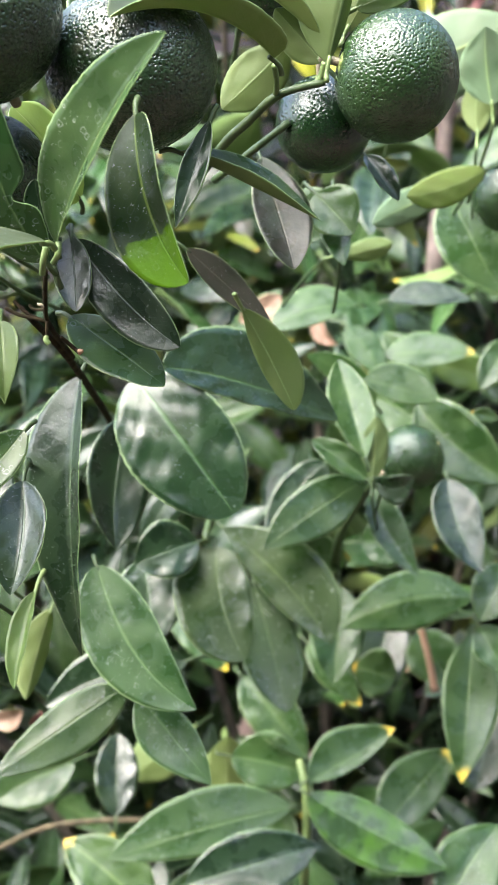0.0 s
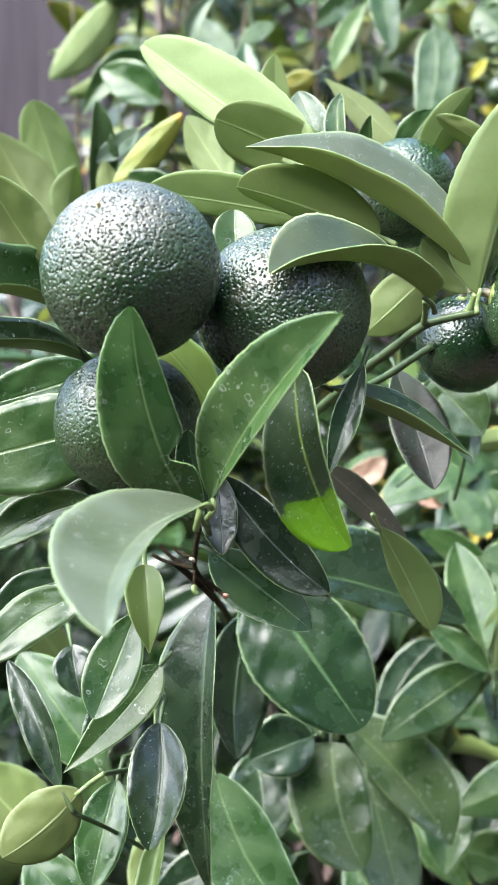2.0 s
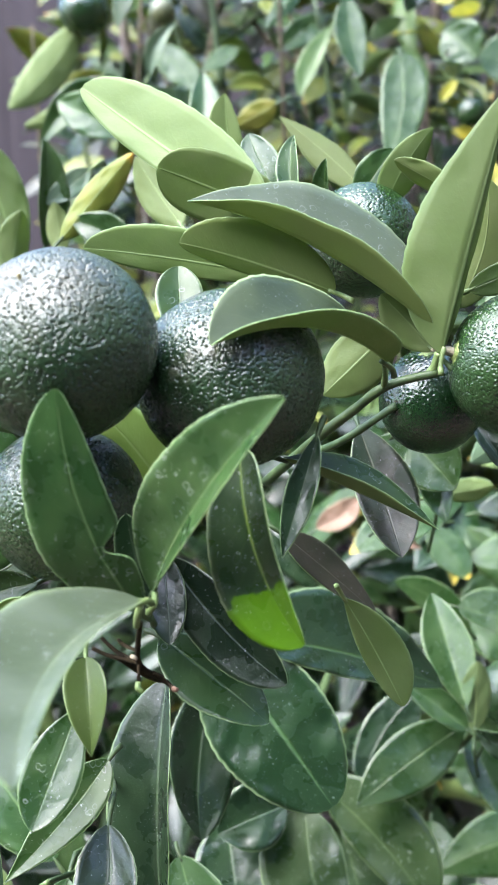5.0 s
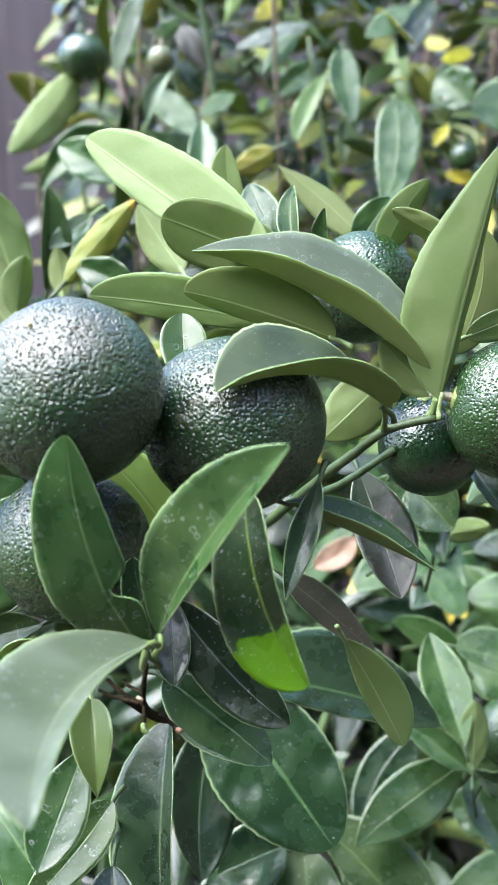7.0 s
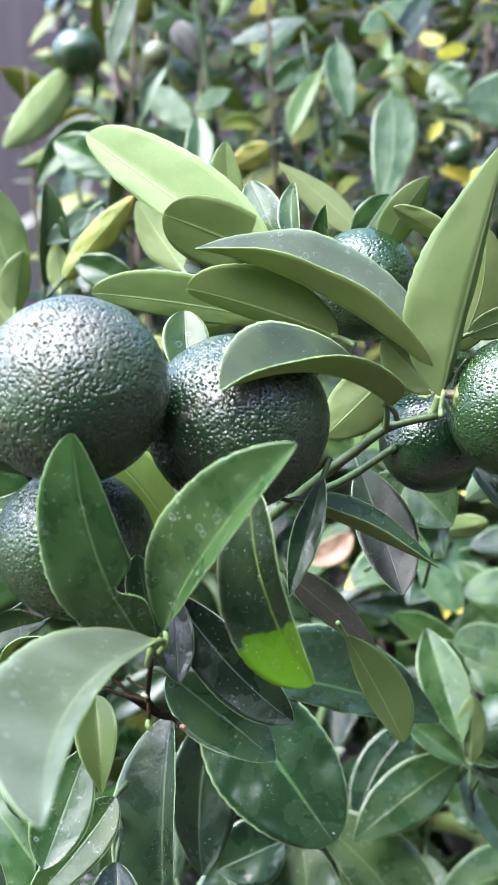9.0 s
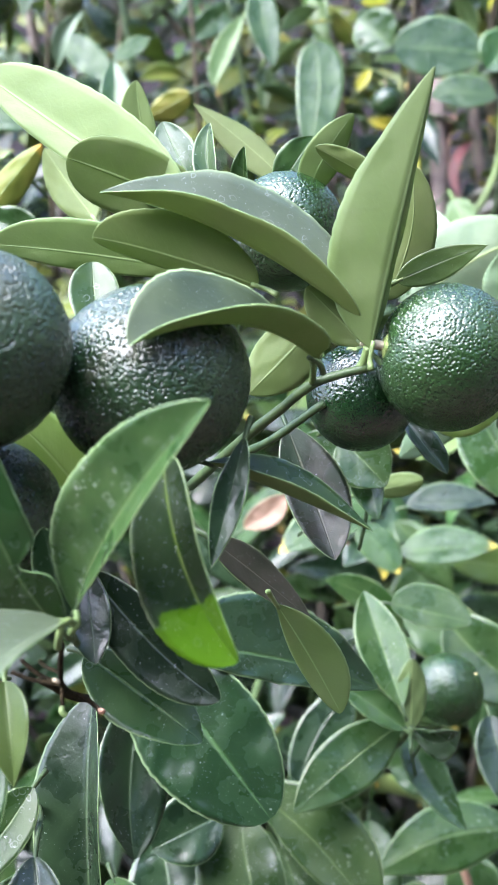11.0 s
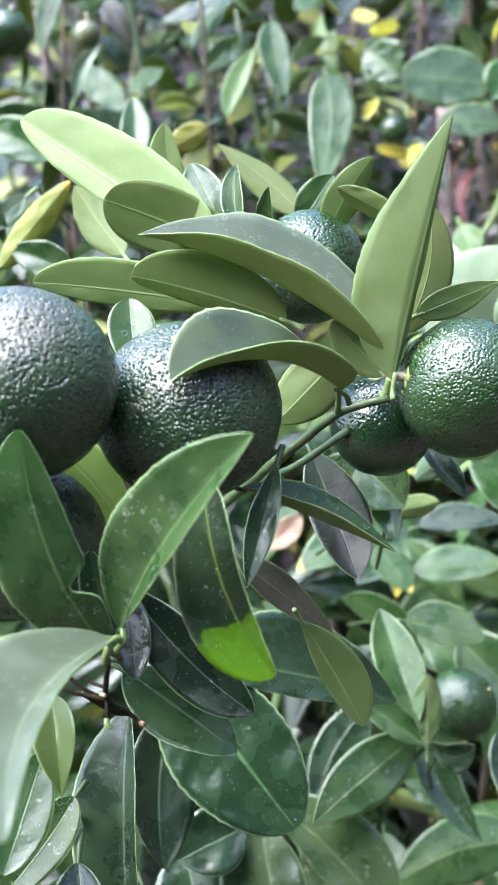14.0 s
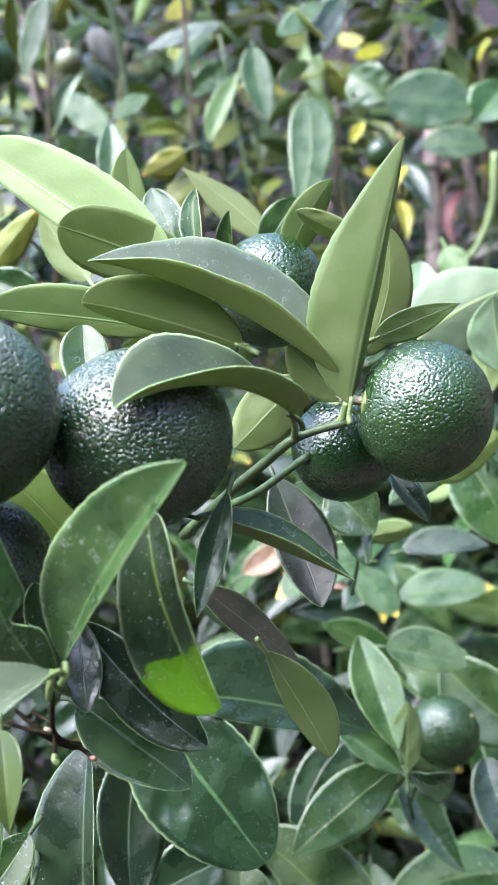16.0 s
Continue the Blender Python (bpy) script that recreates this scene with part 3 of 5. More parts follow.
winged((-0.0557, 0.3039, 1.1809), (-0.0696, 0.2684, 1.1785), (-0.0673, 0.2245, 1.1721), (-0.0654, 0.2637, 1.1794), (-0.0848, 0.2770, 1.1861), "silver", wide=0.5, sharp=0.68)
winged((-0.0586, 0.3594, 1.1532), (-0.0430, 0.3509, 1.1439), (-0.0269, 0.3420, 1.1334), (-0.0363, 0.3570, 1.1480), (-0.0483, 0.3414, 1.1391), "mature", wide=0.5, sharp=0.74)
winged((-0.0550, 0.3542, 1.1782), (-0.0384, 0.3455, 1.1595), (-0.0216, 0.3381, 1.1465), (-0.0322, 0.3438, 1.1653), (-0.0448, 0.3429, 1.1532), "dark", wide=0.5, sharp=0.68)
winged((-0.0566, 0.3541, 1.1790), (-0.0549, 0.3474, 1.1684), (-0.0537, 0.3406, 1.1572), (-0.0493, 0.3466, 1.1683), (-0.0613, 0.3461, 1.1681), "dark", wide=0.5, sharp=0.68)
winged((-0.0887, 0.3316, 1.1737), (-0.0982, 0.3366, 1.1695), (-0.1026, 0.3405, 1.1565), (-0.1024, 0.3352, 1.1682), (-0.0937, 0.3334, 1.1672), "young", wide=0.55, sharp=0.68)
winged((-0.0773, 0.3397, 1.1539), (-0.0752, 0.3313, 1.1433), (-0.0743, 0.3265, 1.1308), (-0.0701, 0.3287, 1.1451), (-0.0812, 0.3283, 1.1454), "young", wide=0.4, sharp=1.15)
winged((-0.0796, 0.3372, 1.1401), (-0.0852, 0.3279, 1.1254), (-0.0896, 0.3191, 1.1134), (-0.0774, 0.3261, 1.1244), (-0.0933, 0.3269, 1.1279), "mature", wide=0.55, sharp=0.74)
winged((-0.0761, 0.3599, 1.1143), (-0.0878, 0.3495, 1.1010), (-0.1038, 0.3387, 1.0868), (-0.0818, 0.3463, 1.0986), (-0.0929, 0.3500, 1.1061), "mature", wide=0.4, sharp=1.15)
leaf((-0.0958, 0.3545, 1.2255), (-0.1315, 0.3092, 1.2370), (0.5891, -0.2709, 0.7613), 0.0286, 42, 0.06, 0.06, 0, "mature")
leaf((-0.0959, 0.3627, 1.2128), (-0.1354, 0.3265, 1.2190), (0.3776, -0.2583, 0.8892), 0.0206, 40, 0.05, 0.06, 0, "dark")
leaf((-0.0878, 0.3728, 1.1935), (-0.1504, 0.3601, 1.1786), (0.1096, -0.9352, 0.3368), 0.0318, 3, 0.02, 0, 0, "mature")
leaf((-0.0996, 0.3936, 1.2076), (-0.1445, 0.3831, 1.1946), (0.1360, -0.9462, 0.2936), 0.0200, 12, 0.02, 0, 0, "mature")
leaf((-0.0970, 0.3682, 1.1790), (-0.1127, 0.3627, 1.1719), (-0.0894, -0.6858, 0.7223), 0.0077, 20, 0.02, 0, 0, "dark")
leaf((-0.0985, 0.3746, 1.1657), (-0.1367, 0.3611, 1.1484), (-0.0227, -0.7637, 0.6451), 0.0166, 20, 0.03, 0.1, 0, "mature")
leaf((-0.0957, 0.3374, 1.1452), (-0.1243, 0.3227, 1.1262), (0.0267, -0.8101, 0.5858), 0.0157, 10, 0.03, 0.1, 0, "mature")
leaf((-0.1020, 0.3650, 1.1418), (-0.1319, 0.3528, 1.1263), (0.1216, -0.8804, 0.4583), 0.0138, 15, 0.03, 0.15, 0, "dark")
leaf((-0.1070, 0.3465, 1.0778), (-0.1294, 0.3708, 1.1111), (-0.2270, -0.8533, 0.4694), 0.0137, 30, 0.04, 0.08, 0, "dark")
leaf((-0.1087, 0.4206, 1.0477), (-0.1466, 0.4471, 1.0853), (0.0763, -0.7775, 0.6243), 0.0302, 12, 0.04, 0.03, 0, "mature")
leaf((-0.0971, 0.4139, 1.0927), (-0.1089, 0.3952, 1.0675), (0.1104, -0.8220, 0.5587), 0.0179, 12, 0.02, -0.1, 0, "dark")
leaf((-0.1006, 0.3464, 1.0768), (-0.1228, 0.3328, 1.0608), (-0.3892, 0.8945, -0.2198), 0.0218, 15, 0.03, 0.1, 0, "young")
leaf((-0.1356, 0.4530, 0.9905), (-0.1749, 0.4575, 1.0298), (-0.3156, 0.8548, -0.4121), 0.0348, 12, 0.03, 0, 0, "young")
leaf((-0.1246, 0.4401, 1.1638), (-0.1596, 0.4252, 1.1439), (0.1716, -0.9093, 0.3792), 0.0188, 12, 0.03, 0, 0, "mature")
leaf((-0.1163, 0.4094, 1.1029), (-0.1108, 0.3982, 1.0869), (0.1121, -0.7964, 0.5943), 0.0158, 12, 0.03, 0, 0, "dark")
leaf((-0.1028, 0.3411, 1.2390), (-0.1203, 0.3350, 1.2691), (0.1921, 0.9333, 0.3035), 0.0182, 20, 0.03, 0, 0, "young")
winged((-0.0576, 0.3838, 1.1903), (-0.0665, 0.3720, 1.2083), (-0.0761, 0.3672, 1.2196), (-0.0714, 0.3627, 1.2023), (-0.0632, 0.3824, 1.2163), "fresh", wide=0.45, sharp=0.6)
leaf((-0.0744, 0.3469, 1.1003), (-0.0752, 0.3238, 1.0697), (-0.1434, -0.7888, 0.5977), 0.0218, 28, 0.04, -0.05, 0, "dark")
leaf((-0.0948, 0.3798, 1.0639), (-0.1006, 0.3567, 1.0342), (-0.0269, -0.7866, 0.6169), 0.0195, 15, 0.03, 0, 0, "mature")
leaf((-0.1446, 0.5630, 0.8967), (-0.1280, 0.5650, 0.9036), (0.0058, -0.9613, 0.2755), 0.0147, 25, 0.1, 0.1, 40, "dry")
leaf((-0.1801, 0.5506, 0.8826), (-0.1726, 0.5614, 0.8952), (0.4220, -0.7974, 0.4314), 0.0159, 25, 0.1, 0.1, 40, "dry")
leaf((-0.1675, 0.5793, 0.8810), (-0.1511, 0.5810, 0.8858), (0.0081, -0.9528, 0.3035), 0.0112, 25, 0.1, 0.1, 40, "dry")
leaf((-0.1232, 0.5634, 0.8936), (-0.1185, 0.5654, 0.9030), (0.1938, -0.9749, 0.1097), 0.0083, 25, 0.1, 0.1, 40, "dry_red")
leaf((-0.0765, 0.3674, 1.0535), (-0.0810, 0.3459, 1.0262), (-0.3689, -0.6990, 0.6126), 0.0110, 35, 0.03, 0, 0, "young")
leaf((-0.1319, 0.3949, 1.0245), (-0.1075, 0.3817, 1.0063), (0.0877, -0.7458, 0.6604), 0.0219, 12, 0.03, 0, 0, "mature")
winged((-0.0619, 0.3959, 1.1261), (-0.0643, 0.3764, 1.0808), (-0.0611, 0.3711, 1.0266), (-0.0599, 0.3668, 1.0839), (-0.0814, 0.3804, 1.0806), "dark", wide=0.42, sharp=1.01)
winged((-0.0496, 0.4668, 1.1128), (-0.0292, 0.4478, 1.0906), (-0.0063, 0.4334, 1.0616), (-0.0092, 0.4482, 1.1002), (-0.0471, 0.4417, 1.0743), "round", wide=0.52, sharp=0.55)
leaf((-0.0526, 0.4841, 1.0922), (-0.0571, 0.4450, 1.0421), (0.3966, -0.7406, 0.5425), 0.0311, 20, 0.02, 0.08, 0, "dark")
winged((-0.0230, 0.4127, 1.1711), (-0.0074, 0.4162, 1.1567), (0.0093, 0.4175, 1.1408), (-0.0025, 0.4200, 1.1601), (-0.0113, 0.4126, 1.1542), "brown", wide=0.45, sharp=0.9)
winged((-0.0029, 0.4053, 1.1507), (0.0070, 0.4073, 1.1324), (0.0174, 0.4087, 1.1109), (0.0032, 0.4077, 1.1297), (0.0159, 0.4093, 1.1366), "young", wide=0.62, sharp=0.68)
winged((-0.0363, 0.4540, 1.1195), (-0.0002, 0.4659, 1.1095), (0.0395, 0.4758, 1.0915), (0.0010, 0.4793, 1.1301), (0.0002, 0.4580, 1.1025), "round", wide=0.48, sharp=0.81)
winged((0.0627, 0.5552, 1.0420), (0.0340, 0.5435, 1.0279), (0.0075, 0.5311, 1.0113), (0.0429, 0.5380, 1.0184), (0.0256, 0.5491, 1.0382), "mature", wide=0.5, sharp=1.01)
winged((0.0437, 0.6036, 1.0374), (0.0242, 0.5940, 1.0197), (0.0128, 0.5796, 0.9950), (0.0377, 0.5919, 1.0150), (0.0115, 0.5935, 1.0200), "dark", wide=0.45, sharp=0.7)
winged((0.0672, 0.5718, 1.0315), (0.0751, 0.5562, 1.0113), (0.0895, 0.5408, 0.9925), (0.0829, 0.5557, 1.0178), (0.0664, 0.5537, 1.0099), "mature", wide=0.45, sharp=1.01)
winged((0.0589, 0.5341, 1.0585), (0.0526, 0.5513, 1.0816), (0.0468, 0.5683, 1.1030), (0.0399, 0.5485, 1.0862), (0.0620, 0.5481, 1.0886), "mature", wide=0.5, sharp=0.94)
leaf((0.0598, 0.5346, 1.0472), (0.0323, 0.5486, 1.0647), (-0.0677, -0.8293, 0.5547), 0.0150, 20, 0.02, 0, 0, "mature")
leaf((0.0626, 0.5339, 1.0474), (0.0646, 0.5388, 1.0792), (0.1201, 0.9804, -0.1562), 0.0143, 15, 0.02, 0, 0, "dark")
leaf((0.0630, 0.5320, 1.0480), (0.0797, 0.5102, 1.0556), (-0.7366, -0.6416, -0.2137), 0.0162, 15, 0.05, 0.2, 0, "dark")
winged((0.0642, 0.5948, 1.0877), (0.0830, 0.5913, 1.0830), (0.1030, 0.5877, 1.0783), (0.0860, 0.6013, 1.0950), (0.0812, 0.5853, 1.0773), "mature", wide=0.5, sharp=0.61)
winged((0.0889, 0.7122, 1.0813), (0.1175, 0.7103, 1.0842), (0.1472, 0.7079, 1.0841), (0.1206, 0.7193, 1.0959), (0.1153, 0.7038, 1.0752), "tipped", wide=0.48, sharp=0.94)
winged((0.0635, 0.7184, 1.0999), (0.0762, 0.7091, 1.0867), (0.0856, 0.6998, 1.0722), (0.0858, 0.7126, 1.0912), (0.0674, 0.7054, 1.0812), "tipped", wide=0.5, sharp=0.81)
winged((0.0613, 0.6295, 1.1245), (0.0367, 0.6244, 1.1226), (0.0099, 0.6168, 1.1107), (0.0387, 0.6184, 1.1150), (0.0364, 0.6347, 1.1350), "tipped", wide=0.52, sharp=0.94)
winged((0.1051, 0.5593, 1.0408), (0.1085, 0.5432, 1.0203), (0.1186, 0.5273, 1.0001), (0.1219, 0.5426, 1.0261), (0.0964, 0.5413, 1.0210), "dark", wide=0.45, sharp=0.94)
leaf((0.0986, 0.6266, 1.0672), (0.1482, 0.5961, 1.0280), (-0.2298, -0.8873, 0.3998), 0.0406, 15, 0.04, 0.04, 0, "mature")
leaf((0.0760, 0.6608, 1.0653), (0.1289, 0.6399, 1.0384), (-0.1717, -0.9125, 0.3714), 0.0378, 15, 0.03, 0, 0, "mature")
leaf((0.1216, 0.7313, 1.0742), (0.1712, 0.7285, 1.0631), (0.0114, -0.9571, 0.2895), 0.0267, 12, 0.03, 0.05, 0, "young")
leaf((0.1708, 0.7098, 1.0928), (0.1475, 0.6874, 1.0635), (-0.0353, -0.7807, 0.6239), 0.0219, 12, 0.03, 0, 0, "mature")
leaf((0.1447, 0.6245, 1.0592), (0.1299, 0.6253, 1.0624), (0.0189, -0.9461, 0.3233), 0.0092, 12, 0.03, 0, 0, "tipped")
winged((0.1336, 0.6110, 0.9513), (0.0933, 0.6073, 0.9528), (0.0542, 0.5993, 0.9376), (0.0932, 0.5981, 0.9367), (0.0919, 0.6198, 0.9658), "mature", wide=0.5, sharp=1.01)
winged((-0.0165, 0.5145, 1.0181), (-0.0126, 0.4947, 0.9948), (-0.0019, 0.4797, 0.9744), (0.0014, 0.4940, 1.0001), (-0.0357, 0.4931, 0.9926), "mature", wide=0.45, sharp=0.61)
winged((-0.0140, 0.5607, 1.0129), (0.0184, 0.5409, 0.9899), (0.0423, 0.5203, 0.9635), (0.0376, 0.5432, 1.0032), (0.0086, 0.5375, 0.9844), "mature", wide=0.55, sharp=0.88)
winged((0.0033, 0.5521, 0.9824), (0.0121, 0.5309, 0.9560), (0.0196, 0.5102, 0.9313), (0.0274, 0.5294, 0.9583), (-0.0038, 0.5280, 0.9526), "mature", wide=0.5, sharp=0.68)
leaf((-0.0502, 0.6673, 0.9173), (-0.0137, 0.6440, 0.8893), (-0.0587, -0.8028, 0.5934), 0.0255, 15, 0.03, -0.06, 0, "tipped")
leaf((-0.0253, 0.5121, 1.0219), (-0.0549, 0.5000, 1.0146), (0.2061, -0.8220, 0.5309), 0.0303, 15, 0.03, 0, 0, "dark")
leaf((-0.0526, 0.5181, 1.0108), (-0.0453, 0.4907, 0.9775), (0.0225, -0.7713, 0.6361), 0.0361, 10, 0.03, 0, 0, "dark")
winged((-0.0660, 0.4490, 1.0327), (-0.0482, 0.4261, 1.0029), (-0.0218, 0.4101, 0.9847), (-0.0365, 0.4273, 1.0119), (-0.0635, 0.4214, 0.9967), "mature", wide=0.42, sharp=0.94)
winged((-0.0492, 0.4408, 0.9760), (-0.0339, 0.4289, 0.9633), (-0.0160, 0.4160, 0.9467), (-0.0229, 0.4285, 0.9657), (-0.0439, 0.4242, 0.9566), "mature", wide=0.5, sharp=0.94)
winged((-0.0530, 0.4432, 0.9797), (-0.0796, 0.4304, 0.9661), (-0.1092, 0.4168, 0.9494), (-0.0724, 0.4239, 0.9567), (-0.0877, 0.4357, 0.9710), "mature", wide=0.48, sharp=0.94)
leaf((-0.0332, 0.5354, 0.9475), (-0.1060, 0.5200, 0.9293), (0.0347, -0.8263, 0.5621), 0.0326, 12, 0.03, 0.05, 0, "dark")
winged((0.0341, 0.5641, 0.8594), (0.0580, 0.5730, 0.8676), (0.0855, 0.5833, 0.8815), (0.0533, 0.5830, 0.8831), (0.0629, 0.5683, 0.8656), "tipped", wide=0.48, sharp=0.88)
winged((0.0336, 0.5439, 0.8625), (0.0683, 0.5305, 0.8487), (0.1064, 0.5171, 0.8352), (0.0782, 0.5373, 0.8554), (0.0591, 0.5216, 0.8338), "patch", wide=0.48, sharp=0.81)
winged((0.0234, 0.5453, 0.8538), (-0.0278, 0.5366, 0.8453), (-0.0770, 0.5270, 0.8335), (-0.0244, 0.5280, 0.8356), (-0.0336, 0.5497, 0.8610), "mature", wide=0.48, sharp=0.94)
leaf((-0.0555, 0.5456, 0.7843), (-0.1095, 0.5737, 0.8143), (0.0257, -0.7056, 0.7082), 0.0396, 14, 0.03, 0, 0, "tipped")
leaf((-0.0473, 0.5268, 0.7987), (-0.0096, 0.5433, 0.8163), (-0.0038, -0.7253, 0.6884), 0.0301, 14, 0.03, 0.04, 0, "tipped")
winged((0.1346, 0.6111, 0.9302), (0.1266, 0.5794, 0.8984), (0.1201, 0.5550, 0.8631), (0.1445, 0.5783, 0.9025), (0.1112, 0.5779, 0.9009), "tipped", wide=0.48, sharp=1.01)
winged((0.0803, 0.5892, 0.8105), (0.1027, 0.6058, 0.8272), (0.1269, 0.6225, 0.8448), (0.0875, 0.6126, 0.8380), (0.1170, 0.6005, 0.8227), "tipped", wide=0.5, sharp=0.81)
leaf((0.1059, 0.5107, 0.8144), (0.1392, 0.5405, 0.8463), (-0.1255, -0.6555, 0.7447), 0.0371, 12, 0.03, 0, 0, "mature")
leaf((0.0554, 0.6343, 0.9500), (0.0499, 0.5960, 0.9037), (-0.0960, -0.7617, 0.6407), 0.0342, 12, 0.03, 0, 0, "mature")
leaf((0.0379, 0.6552, 0.9029), (0.0707, 0.6294, 0.8723), (-0.1116, -0.8157, 0.5676), 0.0216, 12, 0.03, 0, 0, "tipped")
leaf((-0.0775, 0.5663, 0.8350), (-0.0792, 0.5980, 0.8701), (0.0670, -0.7400, 0.6692), 0.0274, 12, 0.03, 0, 0, "dark")
leaf((-0.0148, 0.6237, 0.8081), (-0.0128, 0.6247, 0.8534), (0.0029, 0.9998, -0.0218), 0.0304, 12, 0.03, 0, 0, "mature")
leaf((-0.0105, 0.5947, 0.8569), (0.0337, 0.5922, 0.8470), (0.0889, -0.7979, 0.5962), 0.0374, 12, 0.03, 0, 0, "mature")
leaf((-0.0400, 0.6342, 0.8501), (-0.0743, 0.6272, 0.8221), (0.1058, 0.9267, -0.3605), 0.0325, 12, 0.03, 0, 0, "young")
leaf((-0.0039, 0.6266, 0.8931), (0.0354, 0.5942, 0.8552), (-0.0701, -0.7935, 0.6045), 0.0311, 12, 0.03, 0, 0, "mature")
leaf((0.0934, 0.6429, 0.8851), (0.0664, 0.6447, 0.8921), (0.0784, -0.8532, 0.5157), 0.0325, 12, 0.03, 0, 0, "tipped")
leaf((0.0973, 0.6806, 0.9157), (0.0718, 0.6377, 0.8641), (-0.0885, -0.7434, 0.6629), 0.0405, 12, 0.03, 0, 0, "dark")
leaf((0.1288, 0.5681, 0.9526), (0.1419, 0.5518, 0.9331), (-0.2286, -0.8164, 0.5303), 0.0218, 12, 0.03, 0, 0, "mature")
leaf((0.1452, 0.5791, 0.9852), (0.1264, 0.5585, 0.9601), (-0.1137, -0.7250, 0.6793), 0.0281, 12, 0.03, 0, 0, "mature")
leaf((0.1101, 0.6635, 0.9071), (0.1295, 0.6420, 0.8816), (-0.1857, -0.8175, 0.5451), 0.0328, 12, 0.03, 0, 0, "mature")
leaf((0.1643, 0.6772, 0.8433), (0.1480, 0.6433, 0.8041), (-0.1844, -0.7044, 0.6854), 0.0415, 12, 0.03, 0, 0, "dark")
leaf((-0.0338, 0.5153, 0.8257), (0.0368, 0.5286, 0.8401), (-0.0023, -0.7280, 0.6856), 0.0368, 12, 0.03, 0, 0, "dark")
leaf((-0.0904, 0.4667, 1.0051), (-0.0979, 0.4385, 0.9745), (-0.6854, 0.6112, -0.3959), 0.0177, 25, 0.05, 0, 0, "young")
leaf((-0.1075, 0.6035, 0.8480), (-0.1533, 0.5881, 0.8305), (0.0416, -0.8013, 0.5968), 0.0377, 12, 0.03, 0, 0, "mature")
leaf((-0.0682, 0.5799, 0.9335), (-0.0929, 0.5694, 0.9211), (0.0729, -0.8288, 0.5548), 0.0289, 12, 0.03, 0, 0, "mature")
leaf((0.0125, 0.5857, 0.9862), (0.0636, 0.6518, 0.9620), (0.7976, -0.4877, 0.3549), 0.0270, 12, 0.03, 0, 0, "tipped")
leaf((0.0697, 0.6449, 0.9757), (0.1012, 0.6449, 0.9757), (0.0000, -0.8805, 0.4741), 0.0350, 12, 0.03, 0, 0, "mature")
leaf((0.0399, 0.5796, 0.8359), (0.0581, 0.5504, 0.8032), (-0.0865, -0.7659, 0.6371), 0.0297, 12, 0.03, 0, 0, "dark")
winged((0.0231, 0.3777, 1.2415), (-0.0135, 0.3760, 1.2670), (-0.0480, 0.3723, 1.2796), (-0.0082, 0.3690, 1.2727), (-0.0036, 0.3907, 1.2812), "silver", wide=0.42, sharp=1.15)
winged((0.0257, 0.3763, 1.2339), (0.0336, 0.3739, 1.2664), (0.0444, 0.3731, 1.3094), (0.0375, 0.3861, 1.2677), (0.0174, 0.3792, 1.2704), "young", wide=0.45, sharp=0.97)
winged((0.0336, 0.4015, 1.2465), (0.0421, 0.4019, 1.2653), (0.0429, 0.4028, 1.2861), (0.0512, 0.4041, 1.2683), (0.0376, 0.4033, 1.2673), "young", wide=0.48, sharp=0.68)
winged((0.0356, 0.3888, 1.2520), (0.0484, 0.3862, 1.2571), (0.0609, 0.3824, 1.2613), (0.0475, 0.3869, 1.2613), (0.0502, 0.3854, 1.2526), "young", wide=0.4, sharp=1.1)
winged((-0.0126, 0.4225, 1.2716), (-0.0394, 0.4152, 1.2842), (-0.0606, 0.4075, 1.2926), (-0.0354, 0.4140, 1.2953), (-0.0449, 0.4155, 1.2747), "young", wide=0.6, sharp=0.55)
winged((-0.0055, 0.3865, 1.2524), (-0.0304, 0.3827, 1.2618), (-0.0514, 0.3786, 1.2680), (-0.0292, 0.3807, 1.2745), (-0.0317, 0.3852, 1.2583), "young", wide=0.5, sharp=0.57)
winged((0.0077, 0.3566, 1.2333), (-0.0136, 0.3379, 1.2442), (-0.0386, 0.3230, 1.2409), (-0.0127, 0.3317, 1.2493), (-0.0223, 0.3488, 1.2581), "dull", wide=0.22, wide2=0.55, sharp=0.74)
leaf((0.0131, 0.3962, 1.2409), (-0.0093, 0.3935, 1.2201), (-0.0032, 0.9921, -0.1255), 0.0204, 15, 0.03, 0, 0, "young", False)
leaf((0.0241, 0.3826, 1.2345), (0.0086, 0.3860, 1.2514), (0.1218, 0.9889, -0.0849), 0.0147, 20, 0.03, 0, 0, "young", False)
winged((-0.0510, 0.3771, 1.2394), (-0.0524, 0.3835, 1.2510), (-0.0531, 0.3897, 1.2612), (-0.0592, 0.3800, 1.2499), (-0.0451, 0.3818, 1.2512), "mature", wide=0.55, sharp=0.61)
winged((-0.0219, 0.3611, 1.2057), (-0.0012, 0.3612, 1.1960), (0.0230, 0.3611, 1.1841), (0.0060, 0.3703, 1.2006), (0.0006, 0.3577, 1.1995), "mature", wide=0.5, sharp=1.15)
winged((0.0044, 0.4313, 1.2044), (0.0118, 0.4176, 1.1813), (0.0167, 0.4046, 1.1645), (0.0228, 0.4167, 1.1858), (0.0029, 0.4161, 1.1808), "dusky", wide=0.5, sharp=0.81)
leaf((0.0290, 0.4863, 1.1896), (0.0446, 0.4751, 1.1730), (-0.2078, -0.8902, 0.4055), 0.0240, 15, 0.03, 0, 0, "mature")
